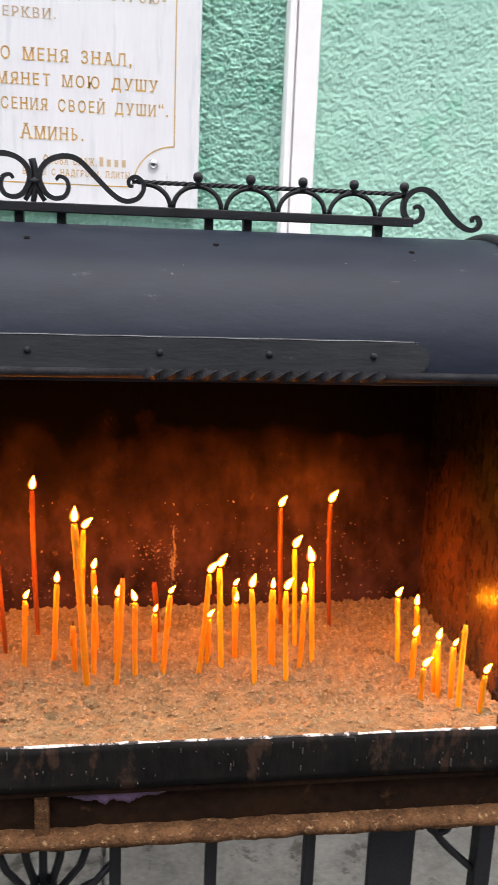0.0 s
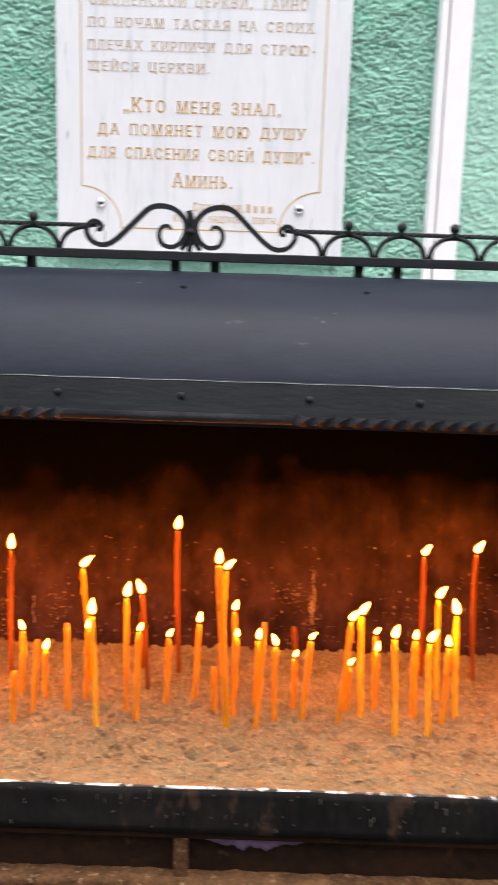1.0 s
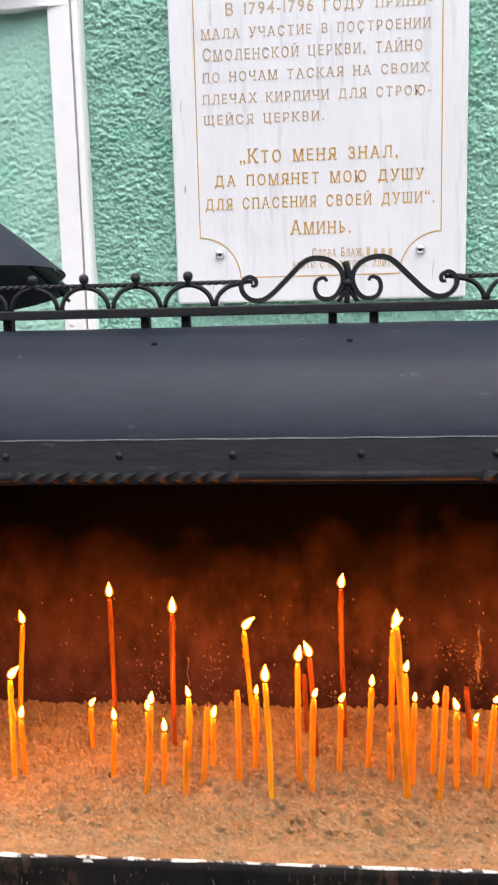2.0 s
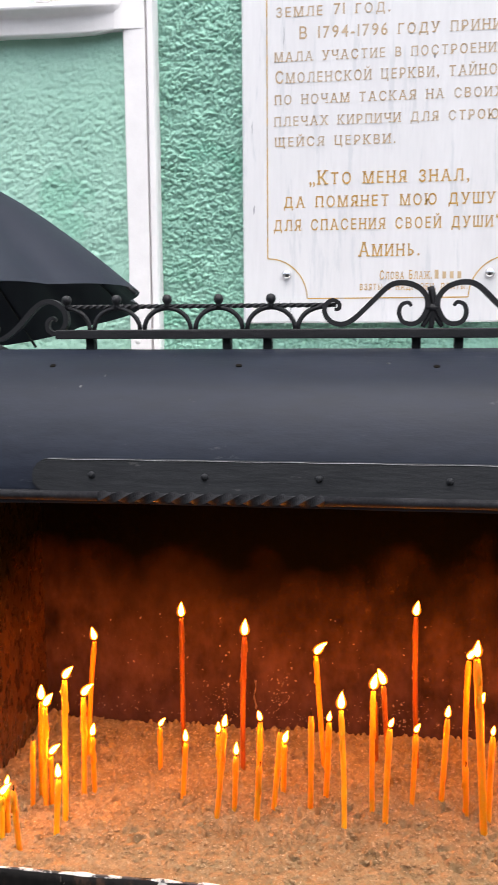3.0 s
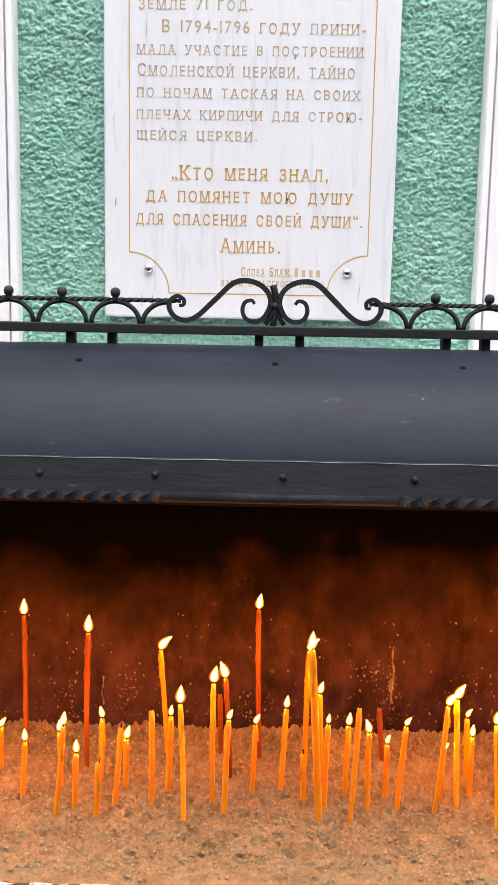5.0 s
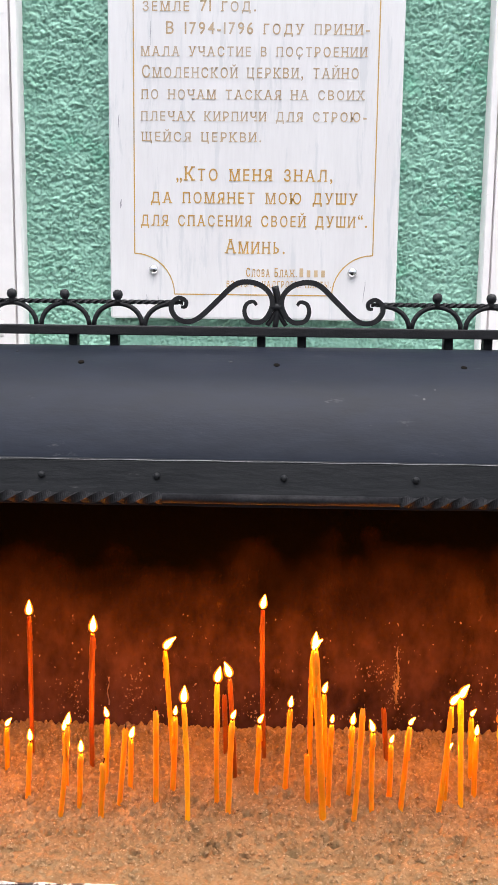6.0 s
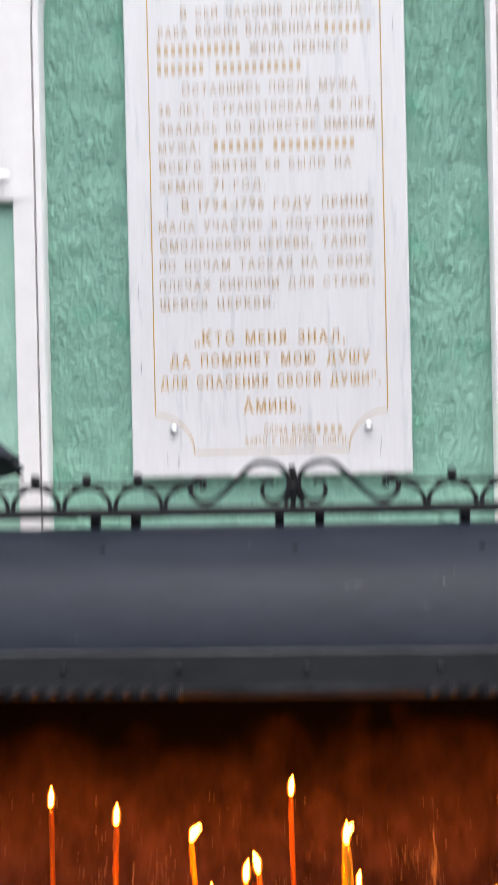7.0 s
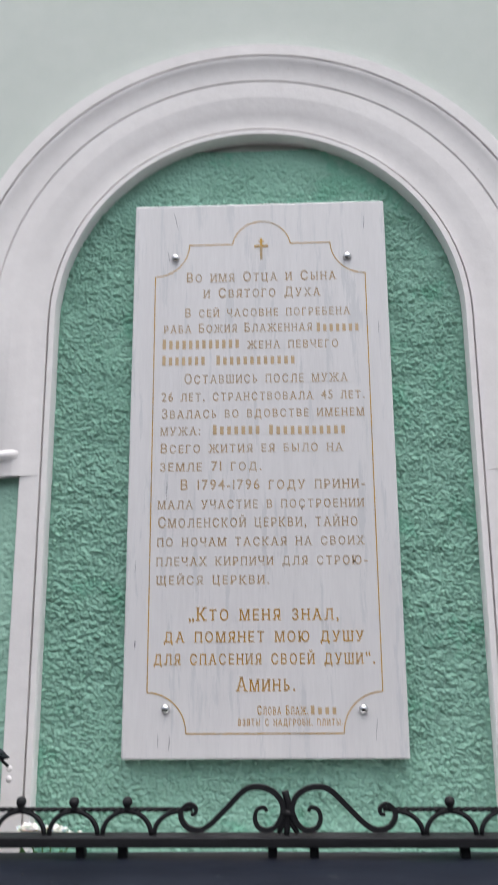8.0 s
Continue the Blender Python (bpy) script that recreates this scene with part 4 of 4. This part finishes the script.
def candle(x, y, tx, tz, tone, lit=1, width=1.0):
    """A thin wax candle pushed into the sand at (x, y), its top at (tx, tz)."""
    sz = sand_z(x, y)
    tall = tz - sz
    size = "tall" if tall > 0.15 else "short" if tall < 0.08 else "thin"
    c = thing("candle", (x, y, sz), f"{size} {TONE[tone]} wax candle {'burning' if lit else 'burnt out'} in the sand", "candle", "candles in the sand")
    r = 0.0034 * width * random.uniform(0.92, 1.06)
    foot, top = Vector((x, y, sz - 0.02)), Vector((tx, y + random.uniform(-0.003, 0.003), tz))
    bow = Vector((random.uniform(-1, 1), random.uniform(-1, 1), 0)) * 0.012 * tall
    pts, n = [], 14
    for k in range(n + 1):
        t = k / n
        pts.append(foot.lerp(top, t) + bow * (4 * t * (1 - t)))
    seed = random.uniform(0, 90)
    bm = bmesh.new()
    def rad(t):
        melt = 1 + 0.10 * noise.noise((t * 9 + seed, 0, 0)) + (0.10 if t > 0.9 else 0)
        return r * melt * (0.72 if t > 0.985 else 1)
    sweep(bm, pts, rad, 10)
    for _ in range(random.randint(1, 4)):
        t = random.uniform(0.72, 0.97)
        p = foot.lerp(top, t) + bow * (4 * t * (1 - t))
        a = random.uniform(0, 6.28)
        q = p + Vector((math.cos(a), math.sin(a), 0)) * r * 0.9
        sweep(bm, [q + Vector((0, 0, 0.004)), q, q - Vector((0, 0, random.uniform(0.004, 0.014)))], lambda s: r * (0.2 + 0.3 * s), 6)
    part("wax_stick", bm, WAX[tone], c, smooth=True)
    gust = random.choice((-0.6, 0.0, 0.2, 0.4, 0.7, 1.1, 1.5)) + random.uniform(-0.15, 0.2)
    w0 = top - Vector((0, 0, 0.001))
    w1 = top + Vector((0.0012 * gust, 0, 0.0066))
    bar("wick", [w0, w0.lerp(w1, 0.6) + Vector((0.0004, 0, 0)), w1], 0.0007, WICK, c, sides=5)
    if lit:
        f = random.uniform(0.95, 1.25) if tall > 0.12 else random.uniform(0.58, 0.9)
        length, wide = 0.0175 * f, 0.0033 * f
        base = top + Vector((0, 0, 0.0036))
        fp = [base + Vector((gust * 0.008 * f * s ** 1.35, 0, length * s * (1 - 0.12 * abs(gust) * s))) for s in np.linspace(0, 1, 11)]
        bar("flame", fp, lambda s: max(0.0003, wide * (math.sin(math.pi * min(1, s ** 0.62)) ** 0.85) * (1 - 0.15 * s)), FLAME, c, "small bright yellow flame", 10)
        # shell wider than the flame, added for the glow around it
        halo = [base + Vector((gust * 0.008 * f * s ** 1.35, 0, length * (1.16 * s - 0.06) * (1 - 0.12 * abs(gust) * s))) for s in np.linspace(0, 1, 11)]
        bar("flame_mantle", halo, lambda s: max(0.0003, wide * 1.75 * (math.sin(math.pi * min(1, s ** 0.62)) ** 0.85) * (1 - 0.15 * s)), GLOW_SHELL, c, "faint orange shell painting the glow around the flame", 10)


candle(-0.491, 0.976, -0.489, 1.023, "y", 1, 1.00)
candle(-0.487, 0.984, -0.487, 1.030, "o", 1, 1.00)
candle(-0.484, 1.050, -0.480, 1.055, "o", 0, 1.00)
candle(-0.478, 1.067, -0.474, 1.099, "o", 1, 1.00)
candle(-0.463, 1.043, -0.460, 1.102, "o", 1, 1.00)
candle(-0.459, 0.955, -0.464, 1.046, "o", 0, 1.00)
candle(-0.458, 1.052, -0.456, 1.038, "o", 1, 1.00)
candle(-0.452, 1.175, -0.439, 1.138, "o", 1, 1.00)
candle(-0.431, 1.023, -0.426, 1.148, "y", 1, 1.00)
candle(-0.428, 0.984, -0.423, 1.044, "y", 1, 1.00)
candle(-0.424, 1.072, -0.421, 1.105, "o", 1, 1.00)
candle(-0.414, 1.088, -0.415, 1.047, "o", 1, 1.00)
candle(-0.345, 1.154, -0.344, 1.031, "o", 1, 1.00)
candle(-0.322, 1.195, -0.321, 1.171, "r", 1, 1.00)
candle(-0.299, 1.086, -0.293, 1.048, "o", 1, 1.00)
candle(-0.256, 1.112, -0.257, 1.048, "o", 1, 1.00)
candle(-0.251, 1.050, -0.238, 1.087, "o", 1, 1.00)
candle(-0.234, 1.170, -0.231, 1.157, "r", 1, 1.00)
candle(-0.230, 1.068, -0.227, 1.042, "o", 1, 1.00)
candle(-0.208, 1.121, -0.204, 1.063, "o", 1, 1.00)
candle(-0.200, 1.049, -0.195, 1.044, "o", 0, 1.00)
candle(-0.184, 1.078, -0.174, 1.072, "o", 0, 1.00)
candle(-0.174, 1.110, -0.172, 1.041, "o", 1, 1.00)
candle(-0.137, 1.080, -0.136, 1.096, "o", 0, 1.00)
candle(-0.125, 1.191, -0.138, 1.128, "o", 1, 1.00)
candle(-0.121, 1.112, -0.116, 1.073, "o", 1, 1.00)
candle(-0.094, 1.045, -0.099, 1.119, "y", 1, 1.00)
candle(-0.061, 1.088, -0.062, 1.127, "o", 1, 1.00)
candle(-0.056, 1.210, -0.059, 1.058, "r", 0, 1.00)
candle(-0.046, 1.058, -0.042, 1.094, "o", 1, 1.00)
candle(-0.040, 1.144, -0.049, 1.111, "r", 1, 1.00)
candle(-0.014, 1.106, -0.010, 1.067, "o", 1, 1.00)
candle(-0.002, 1.193, -0.008, 1.185, "r", 1, 1.00)
candle(0.023, 1.119, 0.029, 1.083, "o", 1, 1.00)
candle(0.052, 1.099, 0.050, 1.034, "o", 0, 1.00)
candle(0.060, 1.190, 0.060, 1.132, "o", 1, 1.00)
candle(0.070, 1.061, 0.055, 1.185, "o", 1, 1.25)
candle(0.077, 1.082, 0.079, 1.080, "o", 1, 1.00)
candle(0.079, 1.163, 0.074, 1.084, "o", 1, 1.00)
candle(0.104, 1.112, 0.107, 1.066, "o", 1, 1.00)
candle(0.105, 1.056, 0.113, 1.115, "o", 0, 1.00)
candle(0.131, 1.078, 0.129, 1.072, "o", 1, 1.00)
candle(0.154, 1.103, 0.155, 1.045, "o", 1, 1.00)
candle(0.165, 1.080, 0.173, 1.082, "o", 1, 1.00)
candle(0.165, 1.198, 0.157, 1.051, "r", 0, 1.00)
candle(0.209, 1.075, 0.222, 1.110, "o", 1, 1.00)
candle(0.227, 1.113, 0.227, 1.033, "o", 1, 1.00)
candle(0.244, 1.095, 0.237, 1.111, "y", 1, 1.00)
candle(0.264, 1.114, 0.263, 1.053, "o", 1, 1.00)
candle(0.270, 1.159, 0.266, 1.058, "o", 1, 1.00)
candle(0.282, 1.045, 0.272, 1.103, "y", 1, 1.00)
candle(0.312, 1.088, 0.307, 1.082, "o", 1, 1.35)
candle(0.324, 1.049, 0.317, 1.096, "y", 1, 1.00)
candle(0.344, 1.077, 0.347, 1.079, "o", 1, 1.00)
candle(0.344, 1.205, 0.334, 1.155, "r", 1, 1.00)
candle(0.355, 1.154, 0.346, 1.114, "y", 1, 1.00)
candle(0.369, 1.099, 0.359, 1.114, "y", 1, 1.00)
candle(0.418, 1.208, 0.406, 1.161, "r", 1, 1.00)
candle(0.482, 0.988, 0.482, 1.019, "o", 1, 1.00)
candle(0.485, 1.091, 0.476, 1.067, "y", 1, 1.00)
candle(0.491, 1.048, 0.489, 1.030, "o", 1, 1.00)
candle(0.509, 1.013, 0.504, 1.031, "o", 0, 1.00)
candle(0.511, 1.001, 0.502, 1.049, "o", 1, 1.00)
candle(0.523, 0.965, 0.521, 1.087, "y", 0, 1.00)
candle(0.524, 0.991, 0.521, 1.043, "o", 1, 1.00)
candle(0.531, 1.134, 0.521, 1.033, "y", 1, 1.00)
candle(0.547, 0.957, 0.550, 1.022, "o", 1, 1.00)

# ---- umbrella ----
UX, UY, UR = -0.896, 1.56, 0.432
UTILT = pose(UX, UY, 1.575, -5, -9, 0) @ pose(0, 0, -1.6)
umbrella = thing("umbrella", (UX, UY, 0), "open black umbrella standing behind the candle stand", "umbrella")
APEX, RIMZ = 1.872, 1.560


def canopy_point(a, s):
    """a: angle; s: 0 at the crown, 1 at the rim. Between ribs the cloth is pulled in."""
    k = (a - radians(-7)) / radians(45)
    f = abs(k - round(k)) * 2
    r = UR * s * (1 - 0.085 * f * f * s)
    z = APEX - (APEX - RIMZ) * (1 - math.cos(s * H * 0.96)) + 0.001 * f * f * s * s
    return UTILT @ Vector((r * math.cos(a), r * math.sin(a), z))


bm = bmesh.new()
grid(bm, 96, 14, lambda u, v: canopy_point(2 * math.pi * u, 0.01 + 0.99 * v))
bmesh.ops.remove_doubles(bm, verts=bm.verts, dist=0.0002)
canopy = part("canopy", bm, CLOTH, umbrella, "black nylon canopy", True)
for k in range(8):
    a = radians(-7 + 45 * k)
    rib = [canopy_point(a, s) - Vector((0, 0, 0.003)) for s in np.linspace(0.03, 1.0, 12)]
    bar("rib", rib, 0.0016, IRON, umbrella, sides=5)
    d = (rib[-1] - rib[-2]).normalized()
    bar("rib_tip", [rib[-1] - d * 0.008, rib[-1] + d * 0.014], 0.0032, IRON, umbrella, sides=8)
    bar("stretcher", [canopy_point(a, 0.5) - Vector((0, 0, 0.004)), UTILT @ Vector((0, 0, 1.62))], 0.0015, IRON, umbrella, sides=5)
bar("shaft", [UTILT @ Vector((0, 0, 0.045)), UTILT @ Vector((0, 0, APEX + 0.04))], 0.006, IRON, umbrella)
bar("runner", [UTILT @ Vector((0, 0, 1.59)), UTILT @ Vector((0, 0, 1.64))], 0.012, IRON, umbrella)

WATER = bpy.data.materials.new("rain_water")
WATER.use_nodes = True
WATER.node_tree.nodes["Principled BSDF"].inputs["Transmission Weight"].default_value = 1.0
WATER.node_tree.nodes["Principled BSDF"].inputs["Roughness"].default_value = 0.02
WATER.node_tree.nodes["Principled BSDF"].inputs["IOR"].default_value = 1.33
bm = bmesh.new()
for k in range(110):
    p = canopy_point(radians(random.uniform(-125, -25)), random.uniform(0.25, 0.97)) + Vector((0, 0, 0.0006))
    r = random.choice((0.0009, 0.0013, 0.002))
    bmesh.ops.create_icosphere(bm, subdivisions=1, radius=r, matrix=Matrix.Translation(p) @ Matrix.Diagonal((1, 1, 0.6, 1)))
tagged(part("rain_drops", bm, WATER, umbrella, "rain drops on the canopy", True), kind="stuff")

# ---- flowers on the sill ----
vase = thing("flower_vase", (-0.49, 1.93, 1.308), "white vase of white flowers on the recess sill", "vase")
part("vase_body", lathe(bmesh.new(), ((0.022, 0), (0.028, 0.02), (0.03, 0.045), (0.022, 0.07), (0.02, 0.078), (0.017, 0.078), (0.017, 0.04)), (-0.49, 1.93, 1.308), 20), VASE, vase, smooth=True)
for k, (fx, fy, fz) in enumerate(((-0.522, 1.92, 1.440), (-0.470, 1.915, 1.438), (-0.432, 1.93, 1.424), (-0.497, 1.935, 1.430), (-0.545, 1.93, 1.42))):
    bar("stem", smooth_line([(-0.49, 1.93, 1.33), (-0.49 + (fx + 0.49) * 0.4, 1.93, 1.375), (fx, fy, fz - 0.006)], 4), 0.0016, LEAF, vase, sides=5)
    bm = bmesh.new()
    for j in range(9):
        a = 2 * math.pi * j / 9 + k
        tilt = 0.55 if j % 2 else 1.0
        c = Vector((math.cos(a), math.sin(a), 0))
        s_ = Vector((-math.sin(a), math.cos(a), 0))
        pts = []
        for t in (0, 0.35, 0.7, 1):
            mid_ = Vector((fx, fy, fz - 0.008)) + c * (0.029 * t * tilt) + Vector((0, 0, 0.022 * t * (1.3 - 0.6 * tilt * t)))
            w = 0.0135 * math.sin(math.pi * (0.12 + 0.76 * t))
            pts.append((bm.verts.new(mid_ - s_ * w), bm.verts.new(mid_ + Vector((0, 0, -0.002))), bm.verts.new(mid_ + s_ * w)))
        for p, q in zip(pts, pts[1:]):
            bm.faces.new((p[0], p[1], q[1], q[0]))
            bm.faces.new((p[1], p[2], q[2], q[1]))
    fl = part("blossom", bm, PETAL, vase, smooth=True)
    fl.modifiers.new("petal", "SOLIDIFY").thickness = 0.0008
for a, lx in ((0.3, -0.47), (2.6, -0.52), (4.4, -0.495)):
    bm = bmesh.new()
    rows_ = []
    for t in np.linspace(0, 1, 6):
        c = Vector((lx + 0.02 * math.cos(a) * t, 1.915 + 0.012 * math.sin(a) * t, 1.37 + 0.045 * t - 0.01 * t * t))
        w = 0.008 * math.sin(math.pi * (0.08 + 0.88 * t))
        rows_.append((bm.verts.new(c - Vector((w, 0, 0))), bm.verts.new(c + Vector((0, 0.002, -0.001))), bm.verts.new(c + Vector((w, 0, 0)))))
    for p, q in zip(rows_, rows_[1:]):
        bm.faces.new((p[0], p[1], q[1], q[0]))
        bm.faces.new((p[1], p[2], q[2], q[1]))
    lf = part("leaf", bm, LEAF, vase, smooth=True)
    lf.modifiers.new("blade", "SOLIDIFY").thickness = 0.0006

# ---- scraps under the tray ----
bm = bmesh.new()
def scrap_place(u, v):
    x = 0.044 + 0.128 * u
    drop = 0.017 * math.sin(math.pi * min(1, u * 1.02)) ** 0.5 * (1 + 0.3 * noise.noise((u * 6, 0, 3)))
    return (x, FRONT + 0.012 + 0.004 * noise.noise((x * 60, v * 2, 1)), 0.940 - v * (0.010 + drop * (1.05 + 0.3 * noise.noise((u * 14, 4, 3)) + 0.18 * noise.noise((u * 41, 4, 3)))))
grid(bm, 70, 5, scrap_place)
scrap = part("cloth_scrap", bm, PURPLE, smooth=True)
tagged(scrap, "faded purple cloth scrap hanging under the tray board", "cloth")
scrap.modifiers.new("cloth", "SOLIDIFY").thickness = 0.0015
for k, (x, z, lean) in enumerate(((-0.213, 0.935, 0.55), (-0.203, 0.936, 0.2), (-0.255, 0.90, 0.05), (-0.322, 0.935, 0.1))):
    bm = bmesh.new()
    pts = [(x + lean * 0.03 * t, FRONT + 0.012 + 0.003 * math.sin(3 * t), z - 0.033 * t) for t in np.linspace(0, 1, 6)]
    sweep(bm, pts, lambda s: 0.0045 * (1 - 0.3 * s), 6, 0.3)
    tagged(part("ribbon", bm, BLUE, smooth=True), "bright blue ribbon end hanging under the tray", "ribbon", "ribbon ends")
